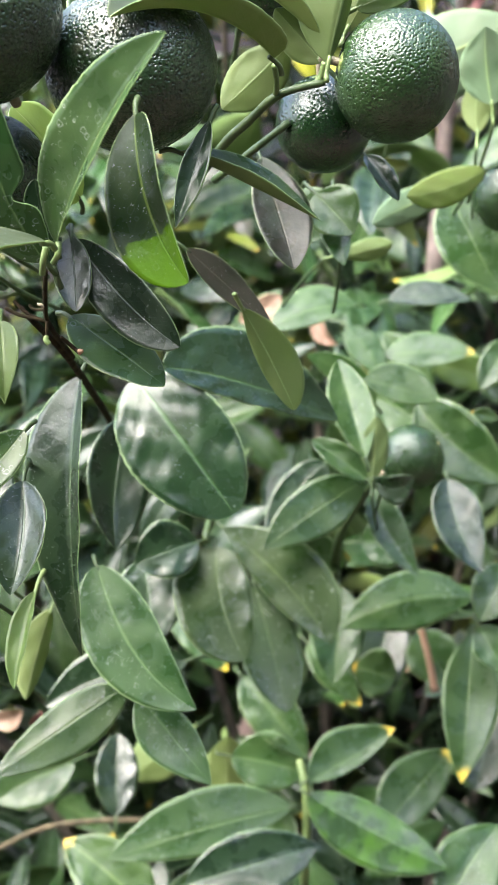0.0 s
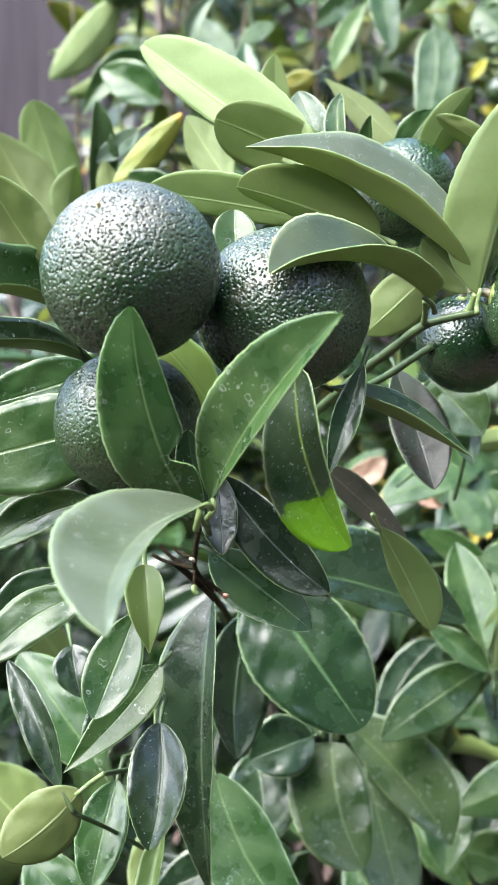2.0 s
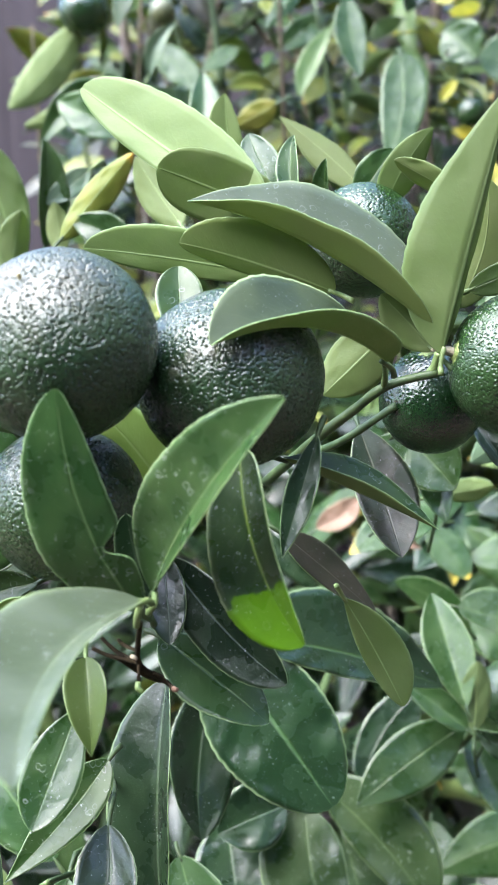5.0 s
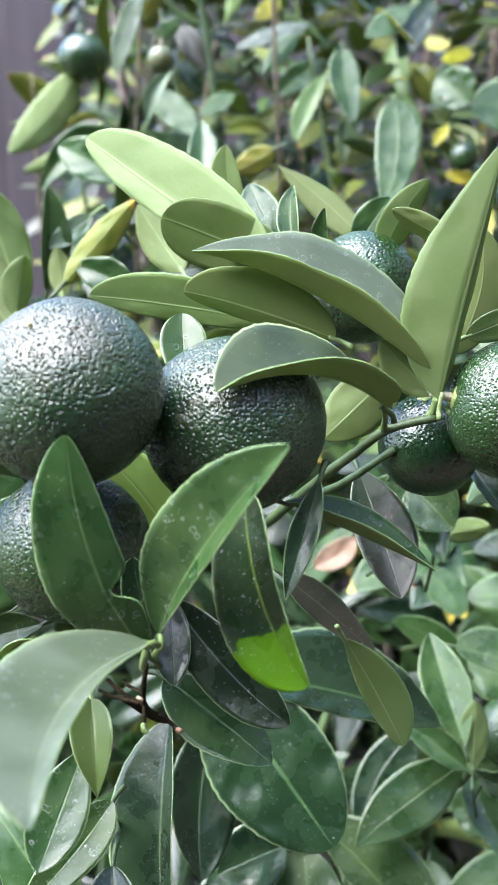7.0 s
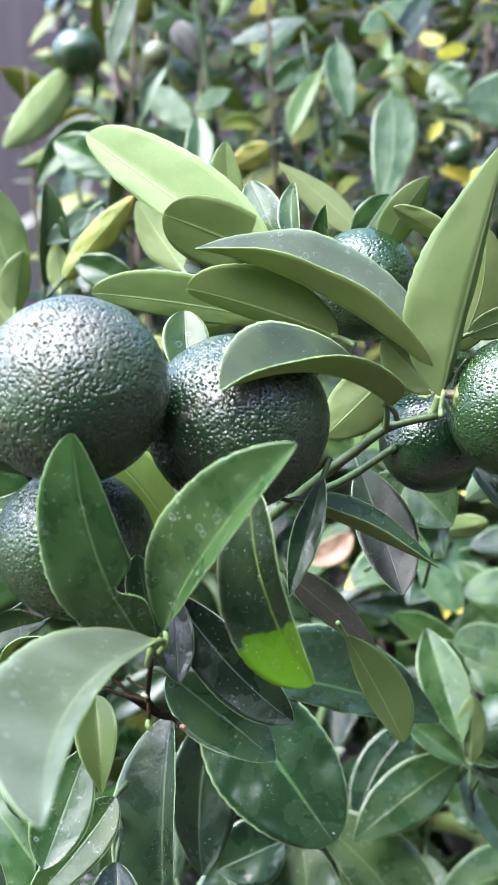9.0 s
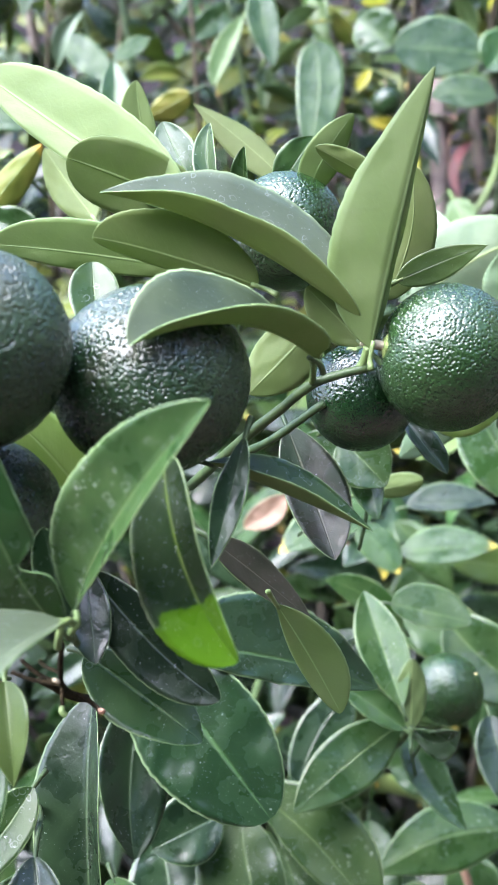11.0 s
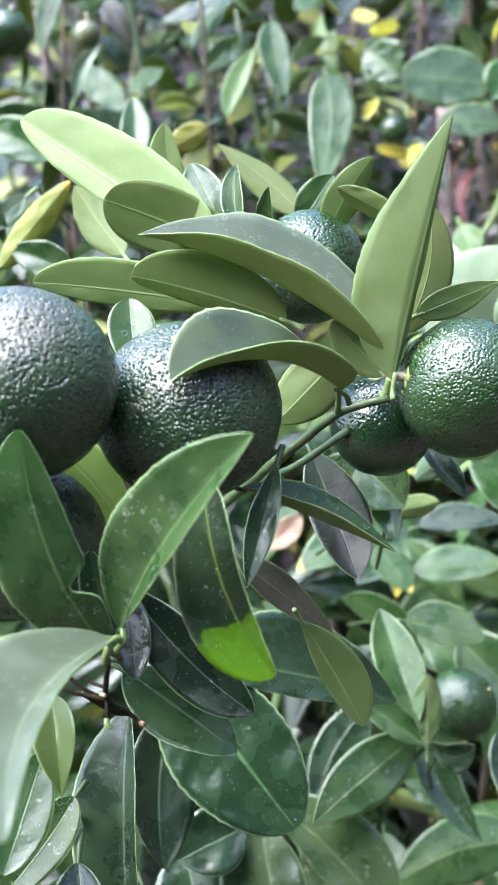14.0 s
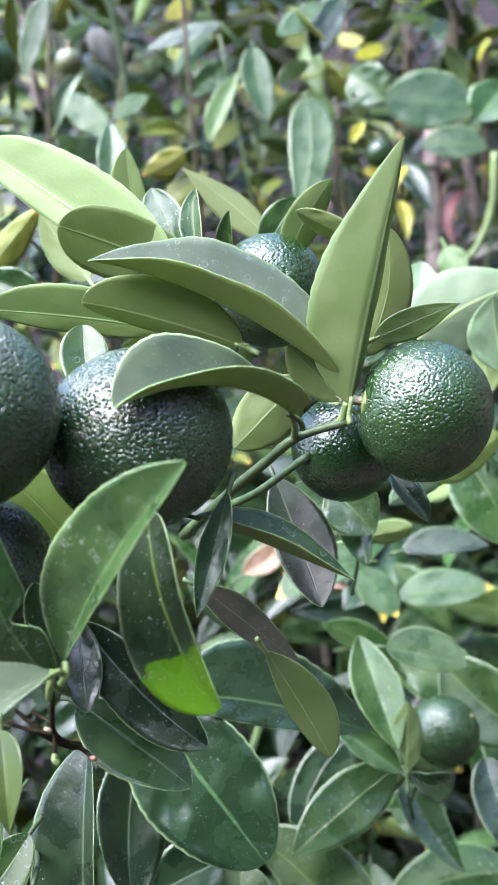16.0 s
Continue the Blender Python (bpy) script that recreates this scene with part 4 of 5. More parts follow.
winged((0.1091, 0.6048, 1.1867), (0.1184, 0.5908, 1.1636), (0.1318, 0.5773, 1.1385), (0.1332, 0.5919, 1.1724), (0.0998, 0.5876, 1.1594), "mature", wide=0.5, sharp=0.8)
leaf((0.0437, 0.4254, 1.2051), (0.0552, 0.4145, 1.1887), (0.1538, -0.7685, 0.6211), 0.0116, 25, 0.03, 0, 0, "dark", False)
leaf((0.0439, 0.5238, 1.1608), (0.0662, 0.5139, 1.1669), (0.3976, 0.9169, 0.0347), 0.0120, 20, 0.03, 0, 0, "young")
winged((0.0825, 0.6484, 1.1251), (0.1059, 0.6479, 1.1269), (0.1309, 0.6467, 1.1251), (0.1085, 0.6554, 1.1362), (0.1036, 0.6432, 1.1228), "dark", wide=0.48, sharp=0.94)
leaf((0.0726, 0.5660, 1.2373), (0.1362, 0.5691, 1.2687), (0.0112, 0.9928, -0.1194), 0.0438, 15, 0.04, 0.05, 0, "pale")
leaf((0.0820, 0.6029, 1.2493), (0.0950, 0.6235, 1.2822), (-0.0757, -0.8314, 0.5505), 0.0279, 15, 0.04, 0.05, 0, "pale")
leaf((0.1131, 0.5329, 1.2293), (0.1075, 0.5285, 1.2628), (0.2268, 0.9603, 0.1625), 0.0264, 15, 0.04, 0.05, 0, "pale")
leaf((0.1128, 0.5614, 1.2176), (0.1143, 0.5660, 1.2455), (0.2389, 0.9559, -0.1710), 0.0155, 15, 0.04, 0.05, 0, "young")
winged((-0.0249, 0.4108, 1.2753), (-0.0582, 0.4309, 1.2994), (-0.0916, 0.4512, 1.3251), (-0.0467, 0.4282, 1.3113), (-0.0675, 0.4321, 1.2968), "young", wide=0.55, sharp=0.55)
winged((-0.0353, 0.4679, 1.2865), (-0.0403, 0.4681, 1.3053), (-0.0420, 0.4684, 1.3242), (-0.0353, 0.4674, 1.3061), (-0.0486, 0.4656, 1.3049), "young", wide=0.5, sharp=0.68)
winged((-0.0217, 0.4329, 1.2815), (-0.0280, 0.4405, 1.2952), (-0.0328, 0.4479, 1.3071), (-0.0351, 0.4389, 1.2934), (-0.0221, 0.4382, 1.2981), "mature", wide=0.5, sharp=0.74)
winged((-0.0164, 0.4250, 1.2807), (-0.0183, 0.4326, 1.2937), (-0.0169, 0.4402, 1.3054), (-0.0232, 0.4315, 1.2943), (-0.0158, 0.4277, 1.2937), "mature", wide=0.5, sharp=0.94)
winged((0.0128, 0.4851, 1.2866), (-0.0030, 0.4921, 1.3031), (-0.0224, 0.4990, 1.3200), (0.0014, 0.4948, 1.3067), (-0.0081, 0.4922, 1.2985), "young", wide=0.5, sharp=1.15)
leaf((-0.0058, 0.4407, 1.2799), (-0.0058, 0.4404, 1.2975), (-0.5714, -0.8205, -0.0141), 0.0096, 40, 0.03, 0, 0, "mature")
leaf((0.0068, 0.4744, 1.2844), (0.0209, 0.4780, 1.3040), (0.0532, -0.9879, 0.1454), 0.0151, 15, 0.03, 0, 0, "mature")
winged((0.0145, 0.4382, 1.2796), (0.0195, 0.4312, 1.2918), (0.0288, 0.4246, 1.3046), (0.0253, 0.4322, 1.2902), (0.0135, 0.4324, 1.2947), "young", wide=0.5, sharp=0.81)
leaf((0.0377, 0.4226, 1.2824), (0.0159, 0.4203, 1.2944), (0.1507, 0.8849, 0.4407), 0.0093, 20, 0.03, 0, 0, "young")
winged((-0.0163, 0.3980, 1.2557), (-0.0512, 0.3967, 1.2629), (-0.0830, 0.3950, 1.2675), (-0.0542, 0.3941, 1.2737), (-0.0515, 0.3979, 1.2580), "young", wide=0.55, sharp=0.61)
leaf((-0.1489, 0.5767, 1.2680), (-0.1669, 0.5805, 1.3237), (-0.1541, 0.9810, -0.1177), 0.0286, 18, 0.04, 0, 0, "young", blunt=0.5)
leaf((-0.1385, 0.5881, 1.2737), (-0.1366, 0.5911, 1.3249), (0.6489, -0.7606, 0.0202), 0.0194, 30, 0.03, 0, 0, "mature")
leaf((-0.1221, 0.5486, 1.2757), (-0.0878, 0.5477, 1.3128), (0.0281, 0.9996, -0.0023), 0.0158, 20, 0.02, 0, 0, "olive")
leaf((-0.1166, 0.5982, 1.3110), (-0.1368, 0.5874, 1.2942), (0.3052, -0.9237, 0.2314), 0.0125, 10, 0.02, 0, 0, "pale")
leaf((-0.1440, 0.5456, 1.2619), (-0.1386, 0.5449, 1.2890), (-0.5118, 0.8502, 0.1230), 0.0174, 25, 0.04, 0, 0, "young")
leaf((-0.1496, 0.5644, 1.2544), (-0.1842, 0.5712, 1.3077), (-0.0875, 0.9793, -0.1824), 0.0348, 18, 0.04, 0, 0, "young")
leaf((-0.1268, 0.5678, 1.2701), (-0.1294, 0.5714, 1.2940), (-0.1448, 0.9759, -0.1632), 0.0121, 15, 0.03, 0, 0, "young")
leaf((-0.0881, 0.5435, 1.2713), (-0.1170, 0.5502, 1.2846), (-0.1259, -0.9681, 0.2168), 0.0179, 15, 0.03, 0, 0, "mature")
leaf((-0.0629, 0.5009, 1.2784), (-0.0823, 0.5147, 1.3073), (0.1979, 0.9294, -0.3115), 0.0188, 15, 0.03, 0, 0, "young")
leaf((-0.1932, 1.0010, 1.4679), (-0.2471, 0.9673, 1.3964), (-0.4269, 0.8986, -0.1014), 0.0338, 15, 0.03, 0.05, 0, "mature", parent=back)
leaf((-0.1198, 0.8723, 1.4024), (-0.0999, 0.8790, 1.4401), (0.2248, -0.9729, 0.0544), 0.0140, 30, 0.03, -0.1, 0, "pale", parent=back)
leaf((-0.1250, 0.8224, 1.3785), (-0.1863, 0.7997, 1.3446), (0.1960, -0.9415, 0.2740), 0.0289, 25, 0.12, 0.15, 0, "mature", parent=back)
leaf((-0.1273, 0.7726, 1.3493), (-0.1693, 0.7846, 1.3731), (-0.1755, -0.9675, 0.1819), 0.0295, 15, 0.05, 0, 0, "mature", parent=back)
leaf((-0.1559, 0.8494, 1.3950), (-0.2062, 0.8427, 1.3657), (-0.2078, 0.9687, 0.1359), 0.0181, 20, 0.05, 0.1, 0, "young", parent=back)
winged((0.0155, 0.9356, 1.4467), (0.0010, 0.9258, 1.4202), (-0.0107, 0.9158, 1.3915), (0.0083, 0.9243, 1.4218), (-0.0134, 0.9222, 1.4138), "young", wide=0.55, sharp=0.81, parent=back)
winged((0.0269, 0.9180, 1.4609), (0.0287, 0.9086, 1.4324), (0.0346, 0.8990, 1.4018), (0.0400, 0.9071, 1.4330), (0.0168, 0.9062, 1.4335), "mature", wide=0.45, sharp=0.81, parent=back)
winged((0.0540, 0.7961, 1.3981), (0.0538, 0.7804, 1.3621), (0.0436, 0.7639, 1.3234), (0.0704, 0.7832, 1.3691), (0.0402, 0.7815, 1.3662), "tipped", wide=0.42, sharp=0.85, parent=back)
winged((0.2027, 0.9566, 1.4157), (0.1679, 0.9586, 1.4209), (0.1333, 0.9602, 1.4235), (0.1601, 0.9510, 1.3980), (0.1714, 0.9670, 1.4468), "mature", wide=0.52, sharp=0.57, parent=back)
winged((0.2058, 0.9298, 1.3777), (0.1812, 0.9316, 1.3831), (0.1561, 0.9321, 1.3810), (0.1779, 0.9256, 1.3709), (0.1829, 0.9381, 1.3982), "mature", wide=0.5, sharp=0.81, parent=back)
leaf((0.2043, 0.9500, 1.4020), (0.2319, 0.9688, 1.4342), (0.0808, -0.8899, 0.4489), 0.0400, 12, 0.03, 0, 0, "mature", parent=back)
leaf((0.1360, 0.9911, 1.4294), (0.1113, 1.0069, 1.4555), (-0.3872, -0.9044, 0.1796), 0.0415, 12, 0.03, 0, 0, "mature", parent=back)
leaf((0.0984, 1.0242, 1.4349), (0.1551, 1.0216, 1.4308), (-0.0470, -0.9989, -0.0081), 0.0114, 30, 0.03, 0, 0, "dark", parent=back)
leaf((0.1628, 0.8892, 1.3010), (0.1714, 0.8733, 1.2754), (-0.3526, -0.8437, 0.4048), 0.0228, 12, 0.03, 0, 0, "young", parent=back)
leaf((-0.0258, 0.7527, 1.3626), (-0.0538, 0.7513, 1.3488), (-0.1018, 0.9887, 0.1104), 0.0170, 12, 0.03, 0, 0, "olive", parent=back)
leaf((-0.0691, 0.6896, 1.3325), (-0.0687, 0.7157, 1.3757), (0.0737, -0.8535, 0.5159), 0.0189, 20, 0.03, 0, 0, "mature", parent=back)
leaf((0.1147, 1.0489, 1.4038), (0.1279, 1.0516, 1.4225), (-0.0584, -0.9816, 0.1815), 0.0110, 12, 0.03, 0, 0, "yellow", parent=back)
leaf((0.1231, 1.0445, 1.3793), (0.1568, 1.0415, 1.3680), (-0.0809, -0.9964, 0.0269), 0.0120, 12, 0.03, 0, 0, "yellow", parent=back)
leaf((0.0103, 1.0259, 1.4725), (-0.0286, 1.0098, 1.4439), (0.2631, -0.9482, 0.1782), 0.0233, 12, 0.03, 0, 0, "mature", parent=back)
leaf((0.1160, 0.5514, 1.2000), (0.0719, 0.5123, 1.1880), (-0.6012, 0.7577, -0.2538), 0.0171, 15, 0.04, 0.06, 0, "fresh")
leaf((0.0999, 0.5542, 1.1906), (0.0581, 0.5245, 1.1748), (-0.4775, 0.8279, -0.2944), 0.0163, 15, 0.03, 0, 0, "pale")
leaf((0.0340, 0.4996, 1.1705), (0.0152, 0.5122, 1.1875), (-0.2631, -0.8910, 0.3700), 0.0307, 15, 0.03, 0, 0, "mature")
leaf((0.0371, 0.4957, 1.1891), (0.0409, 0.4744, 1.1601), (-0.4628, -0.7429, 0.4836), 0.0172, 25, 0.03, 0, 0, "mature")
leaf((-0.0061, 0.7001, 1.1051), (0.0205, 0.7107, 1.1209), (0.0745, -0.8823, 0.4647), 0.0169, 15, 0.1, 0.1, 0, "dry")
leaf((0.2148, 1.1150, 1.3896), (0.2026, 1.0862, 1.3415), (-0.4422, -0.7155, 0.5408), 0.0250, 30, 0.1, 0.1, 30, "dry", parent=back)
leaf((0.2256, 1.0942, 1.3638), (0.2091, 1.0599, 1.3069), (-0.6856, -0.5190, 0.5104), 0.0174, 30, 0.1, 0.1, 60, "dry_red", parent=back)
leaf((0.1882, 1.1065, 1.3388), (0.2149, 1.1067, 1.3453), (-0.0303, -0.9882, 0.1502), 0.0158, 20, 0.1, 0, 0, "pale", parent=back)
leaf((0.0447, 0.7270, 1.1054), (0.0590, 0.7142, 1.0884), (-0.5799, -0.8059, 0.1196), 0.0149, 30, 0.1, 0.1, 40, "dry")
leaf((0.1090, 0.7860, 0.8389), (0.1309, 0.7828, 0.8261), (-0.1479, -0.9890, -0.0074), 0.0197, 30, 0.1, 0.1, 40, "dry")
winged((0.0716, 0.6055, 1.0707), (0.0538, 0.6041, 1.0887), (0.0319, 0.6016, 1.0997), (0.0483, 0.6004, 1.0835), (0.0594, 0.6081, 1.0952), "mature", wide=0.5, sharp=0.9)
winged((0.0051, 1.0441, 1.5102), (-0.0274, 1.0387, 1.5029), (-0.0600, 1.0324, 1.4890), (-0.0260, 1.0344, 1.4933), (-0.0281, 1.0425, 1.5096), "dark", wide=0.48, sharp=0.8, parent=back)
winged((-0.0050, 1.0328, 1.4994), (-0.0205, 1.0261, 1.4836), (-0.0362, 1.0188, 1.4641), (-0.0150, 1.0263, 1.4787), (-0.0280, 1.0279, 1.4891), "mature", wide=0.48, sharp=0.8, parent=back)
winged((0.1149, 1.0548, 1.5298), (0.0953, 1.0417, 1.5035), (0.0818, 1.0283, 1.4750), (0.1075, 1.0386, 1.4959), (0.0846, 1.0407, 1.5100), "dark", wide=0.48, sharp=0.8, parent=back)
winged((0.0914, 1.0339, 1.5206), (0.0729, 1.0271, 1.5043), (0.0524, 1.0209, 1.4927), (0.0776, 1.0241, 1.4968), (0.0653, 1.0305, 1.5140), "mature", wide=0.48, sharp=0.8, parent=back)
winged((-0.1261, 0.9773, 1.4424), (-0.1089, 0.9698, 1.4253), (-0.0920, 0.9623, 1.4075), (-0.0994, 0.9740, 1.4359), (-0.1174, 0.9660, 1.4175), "mature", wide=0.48, sharp=0.6, parent=back)
winged((-0.0604, 0.9965, 1.4434), (-0.0753, 0.9906, 1.4348), (-0.0896, 0.9845, 1.4245), (-0.0723, 0.9876, 1.4277), (-0.0773, 0.9937, 1.4428), "mature", wide=0.48, sharp=0.8, parent=back)
winged((-0.1368, 0.9881, 1.5269), (-0.1487, 0.9791, 1.4941), (-0.1561, 0.9695, 1.4568), (-0.1390, 0.9775, 1.4905), (-0.1582, 0.9782, 1.4935), "mature", wide=0.48, sharp=0.8, parent=back)
winged((-0.1276, 1.0148, 1.5006), (-0.1152, 1.0094, 1.4986), (-0.1042, 1.0058, 1.5118), (-0.1218, 1.0105, 1.5070), (-0.1106, 1.0089, 1.4955), "mature", wide=0.48, sharp=0.7, parent=back)
winged((0.0815, 1.0587, 1.4758), (0.0655, 1.0530, 1.4691), (0.0519, 1.0466, 1.4564), (0.0676, 1.0520, 1.4615), (0.0634, 1.0539, 1.4757), "mature", wide=0.48, sharp=0.7, parent=back)
winged((0.1542, 1.0752, 1.4565), (0.1361, 1.0717, 1.4668), (0.1184, 1.0667, 1.4642), (0.1323, 1.0678, 1.4513), (0.1386, 1.0752, 1.4783), "mature", wide=0.48, sharp=0.6, parent=back)
winged((0.1556, 1.1003, 1.4960), (0.1420, 1.0949, 1.4914), (0.1274, 1.0894, 1.4860), (0.1436, 1.0939, 1.4841), (0.1403, 1.0957, 1.4978), "yellow", wide=0.48, sharp=0.6, parent=back)
winged((0.1142, 1.1026, 1.5088), (0.1238, 1.0966, 1.5029), (0.1356, 1.0912, 1.5010), (0.1252, 1.0974, 1.5090), (0.1223, 1.0958, 1.4957), "yellow", wide=0.48, sharp=0.6, parent=back)
winged((-0.0211, 1.1102, 1.5516), (-0.0310, 1.1040, 1.5409), (-0.0440, 1.0978, 1.5299), (-0.0262, 1.1029, 1.5333), (-0.0359, 1.1049, 1.5474), "yellow", wide=0.48, sharp=0.6, parent=back)
winged((0.1388, 1.0920, 1.4275), (0.1516, 1.0854, 1.4171), (0.1646, 1.0794, 1.4114), (0.1547, 1.0862, 1.4242), (0.1485, 1.0844, 1.4089), "olive", wide=0.48, sharp=0.6, parent=back)
winged((0.0179, 1.0537, 1.4277), (0.0045, 1.0425, 1.4169), (-0.0063, 1.0359, 1.4034), (0.0106, 1.0416, 1.4111), (-0.0017, 1.0432, 1.4222), "olive", wide=0.48, sharp=0.8, parent=back)
winged((-0.0972, 1.0029, 1.4093), (-0.1179, 0.9924, 1.4033), (-0.1364, 0.9892, 1.4158), (-0.1193, 0.9891, 1.3928), (-0.1166, 0.9957, 1.4139), "mature", wide=0.48, sharp=0.8, parent=back)
# </leaves>


# ---- fruit ----
def mandarin(centre, radius, stem, squash, kind):
    c, axis = Vector(centre), Vector(stem).normalized()
    top = empty("mandarin", centre)
    words = {"scurfy": "large unripe mandarin with grey scurf on coarse green skin",
             "rough": "large unripe dark green mandarin with coarse pitted skin",
             "green": "unripe glossy green mandarin hanging among leaves",
             "deep": "small unripe deep green mandarin behind a twig",
             "olive": "small unripe olive green mandarin further back"}
    tagged(top, words[kind], "fruit", "unripe mandarins on the bush")
    spin = axis.to_track_quat("Z", "Y").to_matrix()
    # the peel: glossy plates between small sunken oil glands
    near = radius > 0.015 and c.y < 0.65
    seg, rings = (120, 72) if not near else (640, 340) if kind in ("rough", "scurfy") else (520, 280) if radius > 0.0205 else (320, 180)
    grain, sink = {"rough": (980, 0.00068), "scurfy": (980, 0.00070), "green": (1000, 0.00050), "deep": (960, 0.00030), "olive": (800, 0.00015)}[kind]
    verts = []
    for i in range(rings + 1):
        th = math.pi * i / rings
        for k in range(seg):
            w = 2 * math.pi * k / seg
            d = Vector((math.sin(th) * math.cos(w), math.sin(th) * math.sin(w), math.cos(th)))
            r = radius * (1 + 0.012 * noise.noise(d * 2.1 + c * 40) + 0.006 * noise.noise(d * 6 + c * 40))
            r *= 1 - 0.07 * math.exp(-(th / 0.22) ** 2) - 0.035 * math.exp(-((math.pi - th) / 0.16) ** 2)
            if near:
                q = d * radius * (1.0 if radius > 0.0205 else 0.75)
                pit = max(0.0, 1 - noise.voronoi(q * grain + c * 300)[0][0] / 0.50)
                r += sink * (0.22 * noise.noise(q * grain * 1.2) + 0.12 * noise.noise(q * grain * 0.35) - pit * pit * (3 - 2 * pit))
            verts.append(c + spin @ Vector((d.x * r, d.y * r, d.z * r * squash)))
    faces = [(i * seg + k, (i + 1) * seg + k, (i + 1) * seg + (k + 1) % seg, i * seg + (k + 1) % seg) for i in range(rings) for k in range(seg)]
    mesh_part("skin", verts, faces, [SKINS[kind]], top)
    # calyx: a five-lobed green star under a short stub
    hub = c + axis * radius * squash * 0.935
    cv, cf = [], []
    n = 30
    for j, (rr, h) in enumerate(((0.0, 0.16), (0.45, 0.13), (0.8, 0.06), (1.0, -0.02), (0.8, -0.10))):
        for k in range(n):
            w = 2 * math.pi * k / n
            r = radius * 0.17 * rr * (1 + 0.22 * math.cos(5 * w) * (rr > 0.6))
            cv.append(hub + spin @ Vector((r * math.cos(w), r * math.sin(w), radius * 0.35 * h)))
    for j in range(4):
        for k in range(n):
            a, b = j * n + k, j * n + (k + 1) % n
            cf.append((a, b, b + n, a + n))
    mesh_part("calyx", cv, cf, [CALYX], top)
    sv, sf = tube_mesh([hub - axis * 0.002, hub + axis * 0.003, hub + axis * 0.0075 + Vector((0, 0.001, 0))], radius * 0.075, radius * 0.06, 8, 4, 0.2)
    mesh_part("stem_stub", sv, sf, [CORK], top)
    end = c - axis * radius * squash * 0.968
    bv, bf = tube_mesh([end + axis * 0.001, end - axis * 0.0004, end - axis * 0.0010], 0.0008, 0.0005, 8, 2, 0.3)
    mesh_part("style_scar", bv, bf, [SCAR], top)


# <fruit>
mandarin((-0.0775, 0.3264, 1.2415), 0.0252, (0.25, 0.6, -0.75), 0.95, "scurfy")
mandarin((-0.0358, 0.3526, 1.2297), 0.0262, (0.1, 0.5, -0.85), 0.94, "rough")
mandarin((-0.0825, 0.3475, 1.1962), 0.0227, (0.2, 0.1, 0.97), 0.96, "green")
mandarin((0.0487, 0.3809, 1.2296), 0.0215, (-0.96, -0.12, 0.22), 0.95, "green")
mandarin((0.0269, 0.4098, 1.2158), 0.0174, (-0.1, -0.2, 0.9), 1, "deep")
mandarin((0.0068, 0.4365, 1.2688), 0.0198, (0.3, 0.9, -0.2), 0.96, "green")
mandarin((0.0893, 0.5802, 1.0470), 0.0179, (-0.7, 0.3, -0.5), 0.95, "green")
mandarin((0.1315, 0.5635, 1.1868), 0.0193, (0.2, 0.5, 0.8), 0.95, "green")
mandarin((-0.1885, 1.0028, 1.4782), 0.0209, (0.2, 0.3, 0.9), 0.95, "green")
mandarin((-0.1097, 0.8839, 1.4490), 0.0099, (0, 0.2, 0.9), 1, "olive")
mandarin((0.1354, 1.0172, 1.3900), 0.0127, (0, 0.3, 0.9), 1, "green")
# </fruit>


# ---- branches ----
# <twigs>
twig([(0.025, 0.379, 1.228), (0.010, 0.381, 1.224), (-0.000, 0.387, 1.216), (-0.010, 0.396, 1.207), (-0.029, 0.439, 1.184)], 0.0014, 0.0018, GREEN_TWIG)
twig([(0.014, 0.397, 1.216), (-0.002, 0.406, 1.204), (-0.013, 0.425, 1.196)], 0.0012, 0.0015, GREEN_TWIG)
twig([(0.025, 0.377, 1.234), (0.024, 0.379, 1.230), (0.022, 0.380, 1.227)], 0.0013, 0.0013, PALE_TWIG)
twig([(0.008, 0.367, 1.232), (0.009, 0.376, 1.228), (0.009, 0.381, 1.224)], 0.0009, 0.0011, PALE_TWIG)
twig([(-0.058, 0.315, 1.172), (-0.060, 0.323, 1.163), (-0.061, 0.330, 1.156), (-0.060, 0.341, 1.149), (-0.059, 0.363, 1.139)], 0.0007, 0.0009, DARK_TWIG)
twig([(-0.074, 0.333, 1.159), (-0.070, 0.333, 1.157), (-0.065, 0.332, 1.156), (-0.061, 0.332, 1.155)], 0.0005, 0.0006, DARK_TWIG)
twig([(-0.072, 0.336, 1.161), (-0.068, 0.336, 1.157), (-0.063, 0.334, 1.155)], 0.0005, 0.0006, DARK_TWIG)
twig([(-0.068, 0.340, 1.159), (-0.066, 0.338, 1.158), (-0.061, 0.330, 1.159)], 0.0005, 0.0005, DARK_TWIG)
twig([(-0.061, 0.330, 1.156), (-0.061, 0.329, 1.153), (-0.061, 0.329, 1.150)], 0.0005, 0.0006, DARK_TWIG)
twig([(-0.061, 0.328, 1.151), (-0.061, 0.327, 1.150), (-0.060, 0.327, 1.149)], 0.0008, 0.0008, PALE_TWIG)
twig([(-0.061, 0.318, 1.162), (-0.060, 0.317, 1.162), (-0.060, 0.319, 1.161)], 0.0005, 0.0004, CORK)
twig([(-0.059, 0.341, 1.149), (-0.055, 0.343, 1.145), (-0.053, 0.340, 1.144)], 0.0006, 0.0006, DARK_TWIG)
twig([(-0.053, 0.340, 1.144), (-0.053, 0.339, 1.145), (-0.052, 0.338, 1.145)], 0.0006, 0.0007, DRY)
twig([(-0.054, 0.315, 1.180), (-0.054, 0.314, 1.177), (-0.056, 0.316, 1.174)], 0.0009, 0.0009, PALE_TWIG)
